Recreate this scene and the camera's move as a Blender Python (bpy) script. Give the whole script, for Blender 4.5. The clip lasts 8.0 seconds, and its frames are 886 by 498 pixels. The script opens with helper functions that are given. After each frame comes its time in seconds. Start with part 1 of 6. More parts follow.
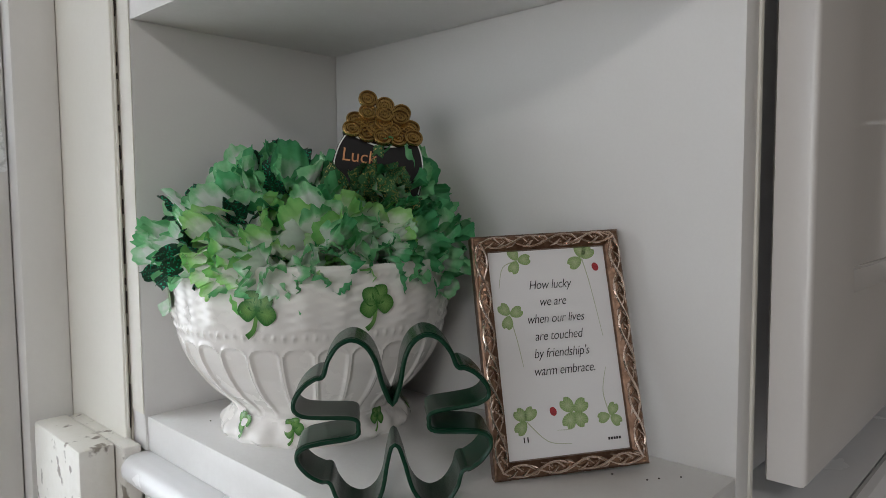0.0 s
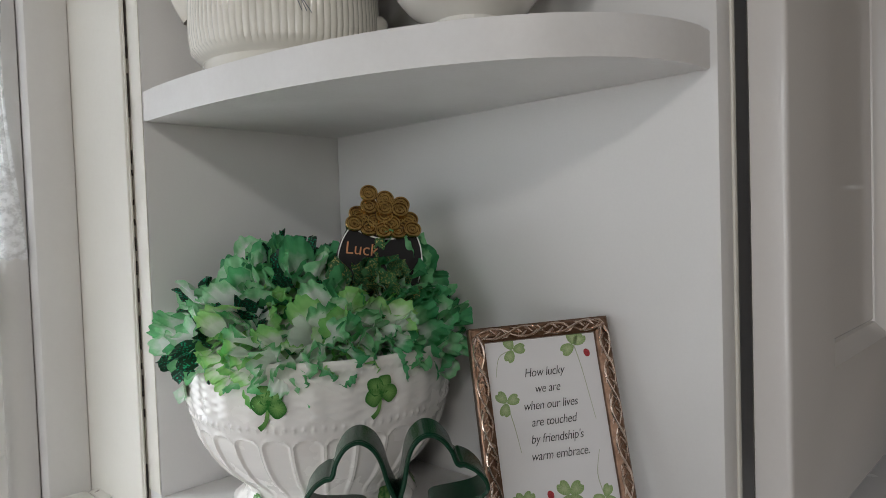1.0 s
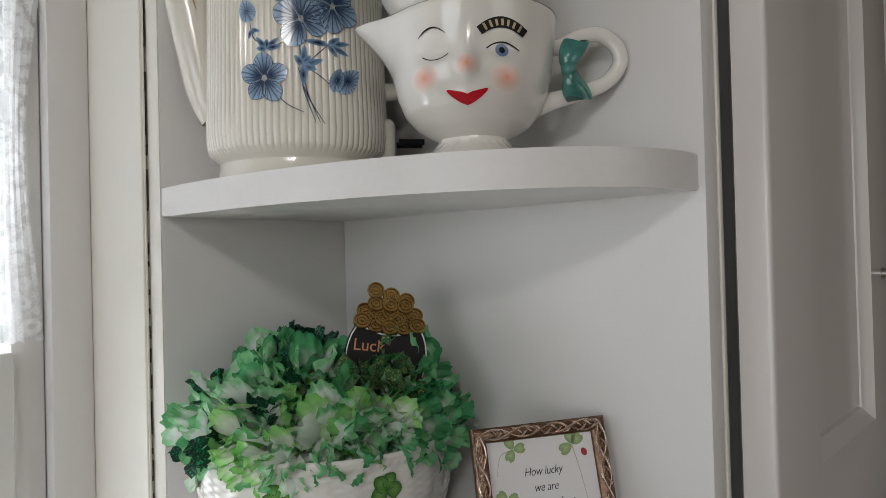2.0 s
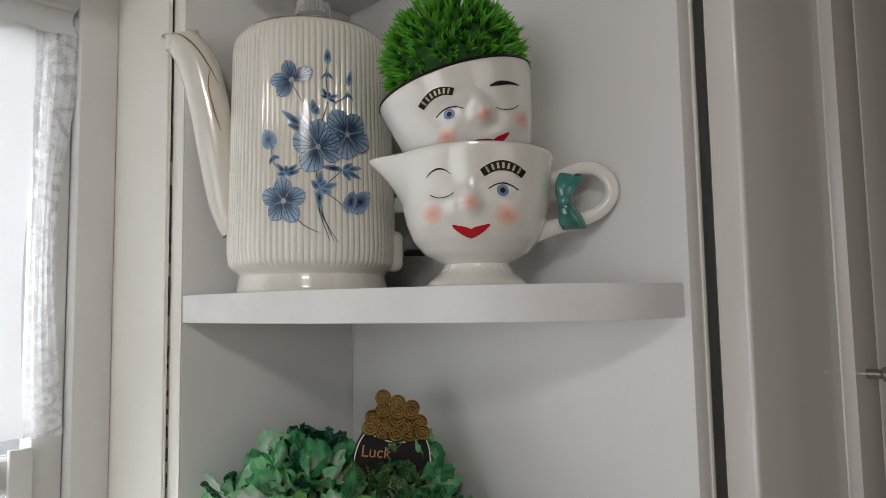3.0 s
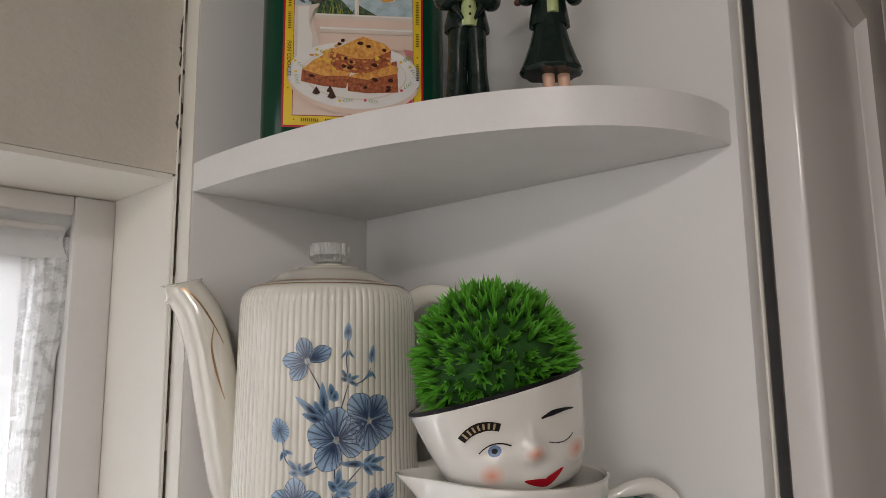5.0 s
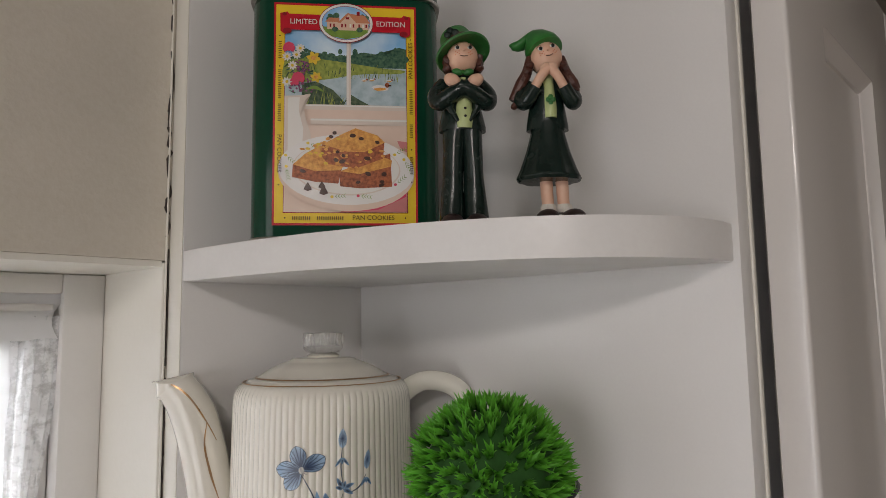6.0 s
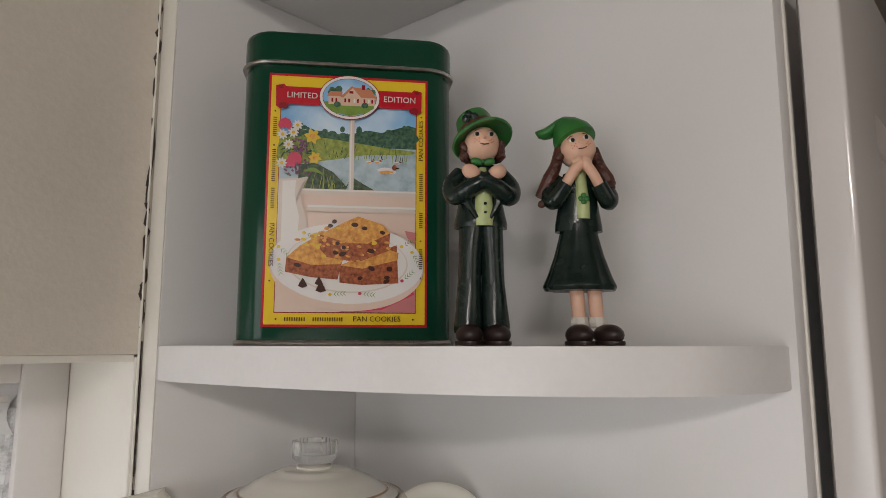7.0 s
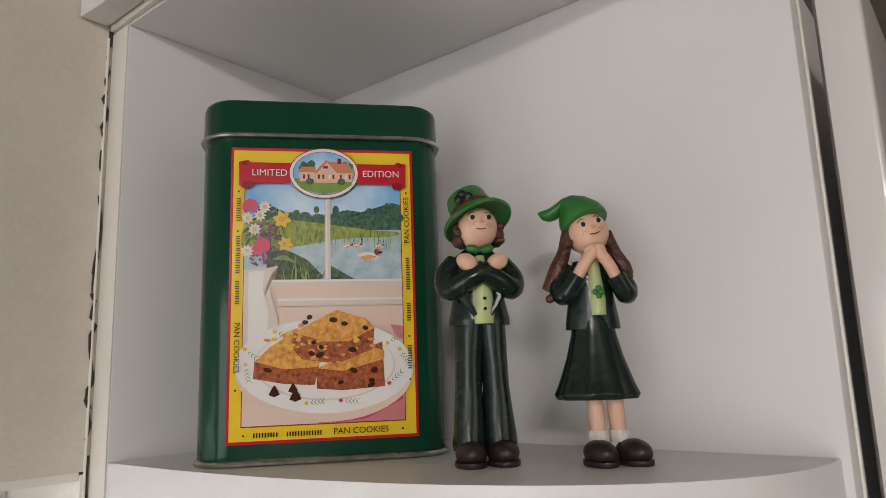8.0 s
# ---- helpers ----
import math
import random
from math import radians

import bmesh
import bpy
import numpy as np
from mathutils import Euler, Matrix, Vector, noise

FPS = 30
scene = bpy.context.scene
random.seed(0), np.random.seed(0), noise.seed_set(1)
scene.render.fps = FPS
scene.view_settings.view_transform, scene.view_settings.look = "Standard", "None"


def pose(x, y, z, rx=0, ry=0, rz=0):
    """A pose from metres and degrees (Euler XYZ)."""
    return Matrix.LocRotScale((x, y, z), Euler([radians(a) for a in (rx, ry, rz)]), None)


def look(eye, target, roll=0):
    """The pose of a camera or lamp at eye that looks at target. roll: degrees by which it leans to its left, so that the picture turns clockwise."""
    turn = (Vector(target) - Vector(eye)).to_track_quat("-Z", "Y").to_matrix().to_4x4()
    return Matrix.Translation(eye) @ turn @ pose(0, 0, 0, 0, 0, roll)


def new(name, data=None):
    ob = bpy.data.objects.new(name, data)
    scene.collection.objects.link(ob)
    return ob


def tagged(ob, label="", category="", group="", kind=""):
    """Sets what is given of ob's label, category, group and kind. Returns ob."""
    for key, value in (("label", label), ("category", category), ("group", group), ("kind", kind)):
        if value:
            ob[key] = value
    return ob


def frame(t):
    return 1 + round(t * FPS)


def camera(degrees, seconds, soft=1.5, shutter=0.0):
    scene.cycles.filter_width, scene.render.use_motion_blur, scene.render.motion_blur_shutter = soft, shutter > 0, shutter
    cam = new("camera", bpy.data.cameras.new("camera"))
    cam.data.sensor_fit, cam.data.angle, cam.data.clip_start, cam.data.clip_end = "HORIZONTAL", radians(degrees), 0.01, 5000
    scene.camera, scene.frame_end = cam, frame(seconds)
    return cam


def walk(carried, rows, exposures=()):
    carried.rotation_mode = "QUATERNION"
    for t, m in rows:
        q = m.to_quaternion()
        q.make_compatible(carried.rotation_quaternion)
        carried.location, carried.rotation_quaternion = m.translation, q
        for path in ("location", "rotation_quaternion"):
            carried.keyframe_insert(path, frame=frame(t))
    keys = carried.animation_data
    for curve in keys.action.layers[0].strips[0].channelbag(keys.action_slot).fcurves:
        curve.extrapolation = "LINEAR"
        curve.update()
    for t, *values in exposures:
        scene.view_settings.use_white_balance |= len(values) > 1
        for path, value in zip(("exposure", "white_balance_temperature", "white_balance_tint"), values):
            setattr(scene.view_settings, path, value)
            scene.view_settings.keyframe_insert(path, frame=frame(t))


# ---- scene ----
cam = camera(66.5, 8.0, soft=0.6)
PATH = [
    (0, (-0.374, -0.487, 1.526), (1.069, 0.891, 1.386), -0.4),
    (0.5, (-0.38, -0.493, 1.547), (1.063, 0.888, 1.435), -1.6),
    (1, (-0.387, -0.506, 1.57), (1.05, 0.883, 1.499), -1.9),
    (1.5, (-0.394, -0.513, 1.595), (1.046, 0.875, 1.564), -2.1),
    (1.7, (-0.398, -0.514, 1.604), (1.045, 0.87, 1.59), -1.7),
    (2.8, (-0.428, -0.539, 1.654), (1.014, 0.84, 1.798), -1.4),
    (3, (-0.432, -0.542, 1.664), (1.009, 0.835, 1.831), -1.0),
    (3.5, (-0.438, -0.547, 1.692), (1.005, 0.821, 1.904), -1.3),
    (4, (-0.433, -0.529, 1.735), (1.02, 0.828, 1.953), -1.6),
    (4.5, (-0.431, -0.502, 1.786), (1.031, 0.837, 2.051), -1.2),
    (5, (-0.421, -0.494, 1.846), (1.027, 0.855, 2.135), -0.6),
    (5.2, (-0.424, -0.502, 1.868), (1.015, 0.856, 2.163), -0.1),
    (6.3, (-0.419, -0.488, 1.956), (1.049, 0.856, 2.154), -1.2),
    (6.5, (-0.418, -0.477, 1.97), (1.067, 0.843, 2.19), -0.9),
    (7, (-0.397, -0.451, 1.993), (1.089, 0.858, 2.272), -0.0),
    (7.5, (-0.382, -0.426, 2.029), (1.132, 0.843, 2.342), -1.3),
    (8, (-0.368, -0.414, 2.039), (1.159, 0.829, 2.389), -2.0),
]
walk(cam, [(t, look(eye, target, roll)) for t, eye, target, roll in PATH], [(0, -0.18, 6350, 10), (1.5, -0.1, 6400, 10), (3.5, -0.08, 6550, 12), (5.0, 0.0, 6700, 14), (6.5, 0.13, 6650, 14), (7.3, 0.32, 6650, 14), (8.0, 0.52, 6560, 14)])

# ---- world, lights, exposure ----
scene.view_settings.exposure = 0.0
world = bpy.data.worlds.new("overcast_sky")
scene.world = world
world.use_nodes = True
wn = world.node_tree
sky = wn.nodes.new("ShaderNodeTexSky")
sky.sky_type = "NISHITA"
sky.sun_disc = False
sky.sun_elevation, sky.sun_rotation = radians(40), radians(200)
wn.links.new(sky.outputs[0], wn.nodes["Background"].inputs[0])
wn.nodes["Background"].inputs[1].default_value = 0.08


def window_light(name, eye, target, sx, sy, watts, colour=(1, 1, 1)):
    """An area lamp for daylight, set in a wall opening."""
    data = bpy.data.lights.new(name, "AREA")
    data.shape, data.size, data.size_y, data.energy, data.color = "RECTANGLE", sx, sy, watts, colour
    ob = new(name, data)
    ob.matrix_world = look(eye, target)
    return ob


window_light("daylight_kitchen_window", (-0.72, 0.42, 1.62), (-0.62, -0.6, 1.55), 0.95, 0.85, 14.0, (0.93, 0.97, 1.0))
window_light("daylight_room_window", (-2.86, -0.95, 1.5), (0, -0.7, 1.5), 1.3, 1.5, 15, (0.97, 0.985, 1.0))
# added fill from an assumed, unseen opening in the south wall
window_light("added_south_light", (-0.5, -3.46, 1.55), (-0.5, 0, 1.5), 1.8, 1.7, 4.0, (0.97, 0.985, 1.0))

# ceiling lamp with four small bulbs in the middle of the kitchen
for dx, dy in ((-0.13, 0.0), (0.13, 0.02), (0.0, 0.14), (0.02, -0.13)):
    bulb = bpy.data.lights.new("ceiling_bulb", "AREA")
    bulb.shape, bulb.size, bulb.energy, bulb.color = "DISK", 0.10, 1.75, (1.0, 0.95, 0.90)
    new("ceiling_bulb", bulb).matrix_world = look((-1.5 + dx, -1.4 + dy, 2.44), (-0.4 + dx, -0.5 + dy, 1.0))


# ---- materials ----
def shade(name, colour, rough=0.5, metal=0.0, grain=0.0, gscale=300.0, stain=0.0, sscale=14.0, bump=0.0, coat=0.0, spec=0.5, dark=None, rvar=0.08):
    """A painted, glazed or metal surface with stains at a large scale and grain at a small one."""
    m = bpy.data.materials.new(name)
    m.use_nodes = True
    nt = m.node_tree
    b = nt.nodes["Principled BSDF"]
    b.inputs["Metallic"].default_value = metal
    b.inputs["Specular IOR Level"].default_value = spec
    b.inputs["Coat Weight"].default_value = coat
    b.inputs["Coat Roughness"].default_value = 0.04
    tc = nt.nodes.new("ShaderNodeTexCoord")
    big = nt.nodes.new("ShaderNodeTexNoise")
    big.inputs["Scale"].default_value, big.inputs["Detail"].default_value = sscale, 5
    fine = nt.nodes.new("ShaderNodeTexNoise")
    fine.inputs["Scale"].default_value, fine.inputs["Detail"].default_value = gscale, 3
    for n in (big, fine):
        nt.links.new(tc.outputs["Object"], n.inputs["Vector"])
    ramp = nt.nodes.new("ShaderNodeMapRange")
    ramp.inputs["From Min"].default_value, ramp.inputs["From Max"].default_value = 0.38, 0.72
    nt.links.new(big.outputs[0], ramp.inputs["Value"])
    one = nt.nodes.new("ShaderNodeMix")
    one.data_type = "RGBA"
    d = dark or [c * 0.72 for c in colour]
    one.inputs[6].default_value, one.inputs[7].default_value = (*colour, 1), (*d, 1)
    amount = nt.nodes.new("ShaderNodeMath")
    amount.operation = "MULTIPLY"
    amount.inputs[1].default_value = stain
    nt.links.new(ramp.outputs[0], amount.inputs[0])
    nt.links.new(amount.outputs[0], one.inputs[0])
    two = nt.nodes.new("ShaderNodeMix")
    two.data_type, two.blend_type = "RGBA", "OVERLAY"
    two.inputs[0].default_value = grain
    nt.links.new(one.outputs[2], two.inputs[6])
    nt.links.new(fine.outputs[0], two.inputs[7])
    nt.links.new(two.outputs[2], b.inputs["Base Color"])
    rr = nt.nodes.new("ShaderNodeMapRange")
    rr.inputs["To Min"].default_value, rr.inputs["To Max"].default_value = max(0.02, rough - rvar), rough + rvar
    nt.links.new(big.outputs[0], rr.inputs["Value"])
    nt.links.new(rr.outputs[0], b.inputs["Roughness"])
    if bump:
        bp = nt.nodes.new("ShaderNodeBump")
        bp.inputs["Strength"].default_value, bp.inputs["Distance"].default_value = 1.0, bump
        nt.links.new(fine.outputs[0], bp.inputs["Height"])
        nt.links.new(bp.outputs[0], b.inputs["Normal"])
    return m


def painted(name, inner, outer, veins=0.0, rough=0.2, power=1.0, glitter=0.0, patch=0.0, sub=0.0):
    """Brushed colour that runs from the root of a petal (V = 0) to its edge (V = 1), with veins along it."""
    m = bpy.data.materials.new(name)
    m.use_nodes = True
    nt = m.node_tree
    b = nt.nodes["Principled BSDF"]
    b.inputs["Roughness"].default_value = rough
    uv = nt.nodes.new("ShaderNodeUVMap")
    sep = nt.nodes.new("ShaderNodeSeparateXYZ")
    nt.links.new(uv.outputs[0], sep.inputs[0])
    tc = nt.nodes.new("ShaderNodeTexCoord")
    big = nt.nodes.new("ShaderNodeTexNoise")
    big.inputs["Scale"].default_value, big.inputs["Detail"].default_value = 60, 4
    nt.links.new(tc.outputs["Object"], big.inputs["Vector"])
    add = nt.nodes.new("ShaderNodeMath")
    add.operation = "MULTIPLY_ADD"
    add.inputs[1].default_value, add.inputs[2].default_value = patch, -0.5 * patch
    nt.links.new(big.outputs[0], add.inputs[0])
    tot = nt.nodes.new("ShaderNodeMath")
    tot.operation, tot.use_clamp = "ADD", True
    nt.links.new(sep.outputs[1], tot.inputs[0])
    nt.links.new(add.outputs[0], tot.inputs[1])
    pw = nt.nodes.new("ShaderNodeMath")
    pw.operation = "POWER"
    pw.inputs[1].default_value = power
    nt.links.new(tot.outputs[0], pw.inputs[0])
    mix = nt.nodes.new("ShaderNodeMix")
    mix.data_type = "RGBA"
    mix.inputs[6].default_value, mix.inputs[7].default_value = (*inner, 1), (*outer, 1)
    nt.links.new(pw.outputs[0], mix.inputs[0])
    out = mix.outputs[2]
    if veins:
        wave = nt.nodes.new("ShaderNodeTexWave")
        wave.inputs["Scale"].default_value, wave.inputs["Distortion"].default_value = 0.85, 1.2
        nt.links.new(uv.outputs[0], wave.inputs["Vector"])
        mr = nt.nodes.new("ShaderNodeMapRange")
        mr.inputs["From Min"].default_value, mr.inputs["From Max"].default_value = 0.0, 0.35
        mr.inputs["To Min"].default_value, mr.inputs["To Max"].default_value = 1 - veins, 1.0
        nt.links.new(wave.outputs[1], mr.inputs["Value"])
        dk = nt.nodes.new("ShaderNodeMix")
        dk.data_type, dk.blend_type = "RGBA", "MULTIPLY"
        dk.inputs[0].default_value = 1.0
        nt.links.new(out, dk.inputs[6])
        nt.links.new(mr.outputs[0], dk.inputs[7])
        out = dk.outputs[2]
    if glitter:
        vor = nt.nodes.new("ShaderNodeTexVoronoi")
        vor.inputs["Scale"].default_value = 1100
        nt.links.new(tc.outputs["Object"], vor.inputs["Vector"])
        pick = nt.nodes.new("ShaderNodeSeparateColor")
        nt.links.new(vor.outputs["Color"], pick.inputs[0])
        gt = nt.nodes.new("ShaderNodeMath")
        gt.operation = "GREATER_THAN"
        gt.inputs[1].default_value = 1 - glitter
        nt.links.new(pick.outputs[0], gt.inputs[0])
        nt.links.new(gt.outputs[0], b.inputs["Metallic"])
        bp = nt.nodes.new("ShaderNodeBump")
        bp.inputs["Strength"].default_value, bp.inputs["Distance"].default_value = 1.0, 0.0012
        nt.links.new(vor.outputs["Color"], bp.inputs["Height"])
        nt.links.new(bp.outputs[0], b.inputs["Normal"])
        gold = nt.nodes.new("ShaderNodeMix")
        gold.data_type = "RGBA"
        gold.inputs[7].default_value = (0.75, 0.62, 0.28, 1) if outer[0] > 0.05 else (0.05, 0.5, 0.28, 1)
        nt.links.new(gt.outputs[0], gold.inputs[0])
        nt.links.new(out, gold.inputs[6])
        out = gold.outputs[2]
    nt.links.new(out, b.inputs["Base Color"])
    if sub:
        thin = nt.nodes.new("ShaderNodeBsdfTranslucent")
        both = nt.nodes.new("ShaderNodeMixShader")
        both.inputs[0].default_value = 0.35
        nt.links.new(out, thin.inputs[0])
        nt.links.new(b.outputs[0], both.inputs[1])
        nt.links.new(thin.outputs[0], both.inputs[2])
        nt.links.new(both.outputs[0], nt.nodes["Material Output"].inputs[0])
    return m


MELAMINE = shade("white_melamine", (0.72, 0.71, 0.70), 0.38, stain=0.10, sscale=9, grain=0.05, gscale=500, bump=0.00006)
MELAMINE_EDGE = shade("worn_white_edging", (0.75, 0.74, 0.73), 0.35, stain=0.16, sscale=26, dark=(0.55, 0.52, 0.48), grain=0.08, gscale=260, bump=0.00012)
DOOR = shade("satin_white_door", (0.68, 0.655, 0.635), 0.16, stain=0.1, sscale=5, grain=0.03, gscale=420, bump=0.00003, rvar=0.04)
WALL = shade("textured_cream_wall", (0.66, 0.615, 0.535), 0.75, stain=0.18, sscale=22, grain=0.10, gscale=300, bump=0.00028)
REVEAL = shade("gloss_cream_reveal", (0.78, 0.755, 0.69), 0.42, stain=0.12, sscale=7, grain=0.05, gscale=180, bump=0.0002)
TRIM = shade("white_window_paint", (0.74, 0.73, 0.715), 0.4, stain=0.14, sscale=9, grain=0.05, gscale=250, bump=0.0001)
SILL = shade("stained_sill_paint", (0.76, 0.74, 0.69), 0.45, stain=0.9, sscale=75, dark=(0.20, 0.17, 0.14), grain=0.2, gscale=120, bump=0.0004)
for node in SILL.node_tree.nodes:
    if node.type == "MAP_RANGE" and abs(node.inputs["From Min"].default_value - 0.38) < 0.01:
        node.inputs["From Min"].default_value, node.inputs["From Max"].default_value = 0.60, 0.66
CRACK = shade("dark_crack", (0.055, 0.045, 0.04), 0.9, stain=0.4)
BASEBOARD = shade("bullnose_white", (0.78, 0.78, 0.79), 0.25, stain=0.08, sscale=20, grain=0.04)
# room dimness is put into this colour, so glossy things reflect less haze
ROOM = shade("dimmed_room_plaster", (0.36, 0.33, 0.29), 0.85, stain=0.15, sscale=2, grain=0.1, gscale=90, bump=0.0006)
FLOOR = shade("wood_floor", (0.30, 0.20, 0.12), 0.4, stain=0.5, sscale=4, grain=0.2, gscale=60)
GLAZE = shade("white_glaze", (0.77, 0.75, 0.70), 0.22, stain=0.08, sscale=30, grain=0.02, coat=0.9, rvar=0.03)
CREAM = shade("cream_glaze", (0.76, 0.735, 0.66), 0.2, stain=0.1, sscale=22, dark=(0.66, 0.6, 0.48), grain=0.03, coat=0.7, rvar=0.04)
BOWLGLAZE = shade("pearl_white_glaze", (0.80, 0.775, 0.745), 0.27, stain=0.14, sscale=40, dark=(0.68, 0.64, 0.60), grain=0.03, coat=0.25, rvar=0.04)
METALGREY = shade("brushed_nickel", (0.42, 0.40, 0.38), 0.3, metal=1.0, grain=0.2)
BLACK = shade("black_paint", (0.010, 0.009, 0.010), 0.4, stain=0.3, dark=(0.02, 0.02, 0.02), spec=0.25)


# ---- mesh helpers ----
def thing(name, label, category, loc=(0, 0, 0), rz=0.0, group="", kind=""):
    ob = new(name)
    ob.matrix_world = pose(*loc, 0, 0, rz)
    ob.empty_display_size = 0.01
    return tagged(ob, label, category, group, kind)


def part(name, bm, material, parent=None, label="", smooth=True, sharp=38):
    """Links a bmesh as one mesh object under a thing or a part; its coordinates are the parent's."""
    me = bpy.data.meshes.new(name)
    bmesh.ops.recalc_face_normals(bm, faces=bm.faces)
    bm.to_mesh(me)
    bm.free()
    for m in material if isinstance(material, (list, tuple)) else [material]:
        me.materials.append(m)
    for p in me.polygons:
        p.use_smooth = smooth
    if smooth:
        me.set_sharp_from_angle(angle=radians(sharp))
    ob = new(name, me)
    ob.parent = parent
    if label:
        ob["label"] = label
    return ob


def box(x0, x1, y0, y1, z0, z1, bevel=0.0, seg=2, bm=None):
    own = bmesh.new()
    bmesh.ops.create_cube(own, size=1.0)
    for v in own.verts:
        v.co = Vector(((x0 + x1) / 2 + v.co.x * (x1 - x0), (y0 + y1) / 2 + v.co.y * (y1 - y0), (z0 + z1) / 2 + v.co.z * (z1 - z0)))
    if bevel:
        bmesh.ops.bevel(own, geom=own.edges[:], offset=bevel, segments=seg, affect="EDGES", profile=0.5)
    if bm is None:
        return own
    me = bpy.data.meshes.new("tmp")
    own.to_mesh(me)
    own.free()
    bm.from_mesh(me)
    bpy.data.meshes.remove(me)
    return bm


def prism(outline, z0, z1, bevel=0.0, seg=2):
    """A flat board with the given outline."""
    bm = bmesh.new()
    low = [bm.verts.new((x, y, z0)) for x, y in outline]
    high = [bm.verts.new((x, y, z1)) for x, y in outline]
    n = len(outline)
    f0, f1 = bm.faces.new(low[::-1]), bm.faces.new(high)
    for i in range(n):
        bm.faces.new((low[i], low[(i + 1) % n], high[(i + 1) % n], high[i]))
    if bevel:
        bmesh.ops.bevel(bm, geom=[e for f in (f0, f1) for e in f.edges], offset=bevel, segments=seg, affect="EDGES", profile=0.5)
    return bm


def rings(bm, loops, close=True, cap0=True, cap1=True, mat=0):
    """Skins a row of rings of points."""
    vs = [[bm.verts.new(p) for p in loop] for loop in loops]
    n = len(vs[0])
    for a, b in zip(vs, vs[1:]):
        for i in range(n if close else n - 1):
            j = (i + 1) % n
            bm.faces.new((a[i], a[j], b[j], b[i])).material_index = mat
    if cap0 and close:
        bm.faces.new(vs[0][::-1]).material_index = mat
    if cap1 and close:
        bm.faces.new(vs[-1]).material_index = mat
    return bm


def lathe(profile, n=64, shape=None, bm=None, cap0=True, cap1=True, mat=0):
    """Turns a profile of (radius, height) round the z axis; shape(angle, radius, height) may change the radius."""
    bm = bm or bmesh.new()
    loops = []
    for r, z in profile:
        loop = []
        for i in range(n):
            a = 2 * math.pi * i / n
            q = shape(a, r, z) if shape else r
            loop.append((q * math.cos(a), q * math.sin(a), z))
        loops.append(loop)
    return rings(bm, loops, True, cap0, cap1, mat)


def spline(points, steps=6):
    """A smooth line through a few points."""
    pts = [Vector(p) for p in points]
    out = []
    for i in range(len(pts) - 1):
        a, b, c, d = pts[max(i - 1, 0)], pts[i], pts[i + 1], pts[min(i + 2, len(pts) - 1)]
        for k in range(steps):
            t = k / steps
            out.append(0.5 * ((2 * b) + (c - a) * t + (2 * a - 5 * b + 4 * c - d) * t * t + (3 * b - a - 3 * c + d) * t ** 3))
    out.append(pts[-1])
    return out


def tube(points, radii, n=10, bm=None, flat=1.0, mat=0, side=None):
    """A round or flattened rod along a line; radii as one number or one for each point."""
    bm = bm or bmesh.new()
    pts = [Vector(p) for p in points]
    rs = radii if isinstance(radii, (list, tuple)) else [radii] * len(pts)
    if len(rs) != len(pts):
        rs = [float(r) for r in np.interp(np.linspace(0, 1, len(pts)), np.linspace(0, 1, len(rs)), rs)]
    loops, up = [], Vector(side or (0, 0, 1))
    for i, p in enumerate(pts):
        d = (pts[min(i + 1, len(pts) - 1)] - pts[max(i - 1, 0)]).normalized()
        s = d.cross(up)
        s = s.normalized() if s.length > 1e-4 else d.orthogonal().normalized()
        u = s.cross(d).normalized()
        if side is None:
            up = u
        loops.append([p + rs[i] * (math.cos(2 * math.pi * k / n) * s * flat + math.sin(2 * math.pi * k / n) * u) for k in range(n)])
    return rings(bm, loops, mat=mat)


def ball(bm, centre, radii, tilt=(0, 0, 0), u=14, v=9, mat=0):
    """An egg-shaped lump."""
    m = pose(*centre, *tilt)
    loops = []
    for j in range(1, v):
        t = math.pi * j / v
        loops.append([m @ Vector((radii[0] * math.sin(t) * math.cos(2 * math.pi * i / u), radii[1] * math.sin(t) * math.sin(2 * math.pi * i / u), -radii[2] * math.cos(t))) for i in range(u)])
    return rings(bm, loops, mat=mat)


def star(bm, on, centre, outline, lift=0.0004, rows=3, mat=0):
    """A painted patch with the outline round its centre, laid on the surface on(u, v, lift)."""
    uvl = bm.loops.layers.uv.verify()
    n = len(outline)
    mid = bm.verts.new(on(centre[0], centre[1], lift))
    last, lv = [mid] * n, [0.0] * n
    for k in range(1, rows + 1):
        f = k / rows
        cur = [bm.verts.new(on(centre[0] + (u - centre[0]) * f, centre[1] + (v - centre[1]) * f, lift)) for u, v in outline]
        for i in range(n):
            j = (i + 1) % n
            face = bm.faces.new((last[i], cur[i], cur[j]) if k == 1 else (last[i], cur[i], cur[j], last[j]))
            face.material_index = mat
            vals = [(i / n * 6, (k - 1) / rows), (i / n * 6, f), (j / n * 6 if j else 6, f), (j / n * 6 if j else 6, (k - 1) / rows)]
            for loop, w in zip(face.loops, vals):
                loop[uvl].uv = w
        last = cur
    return bm


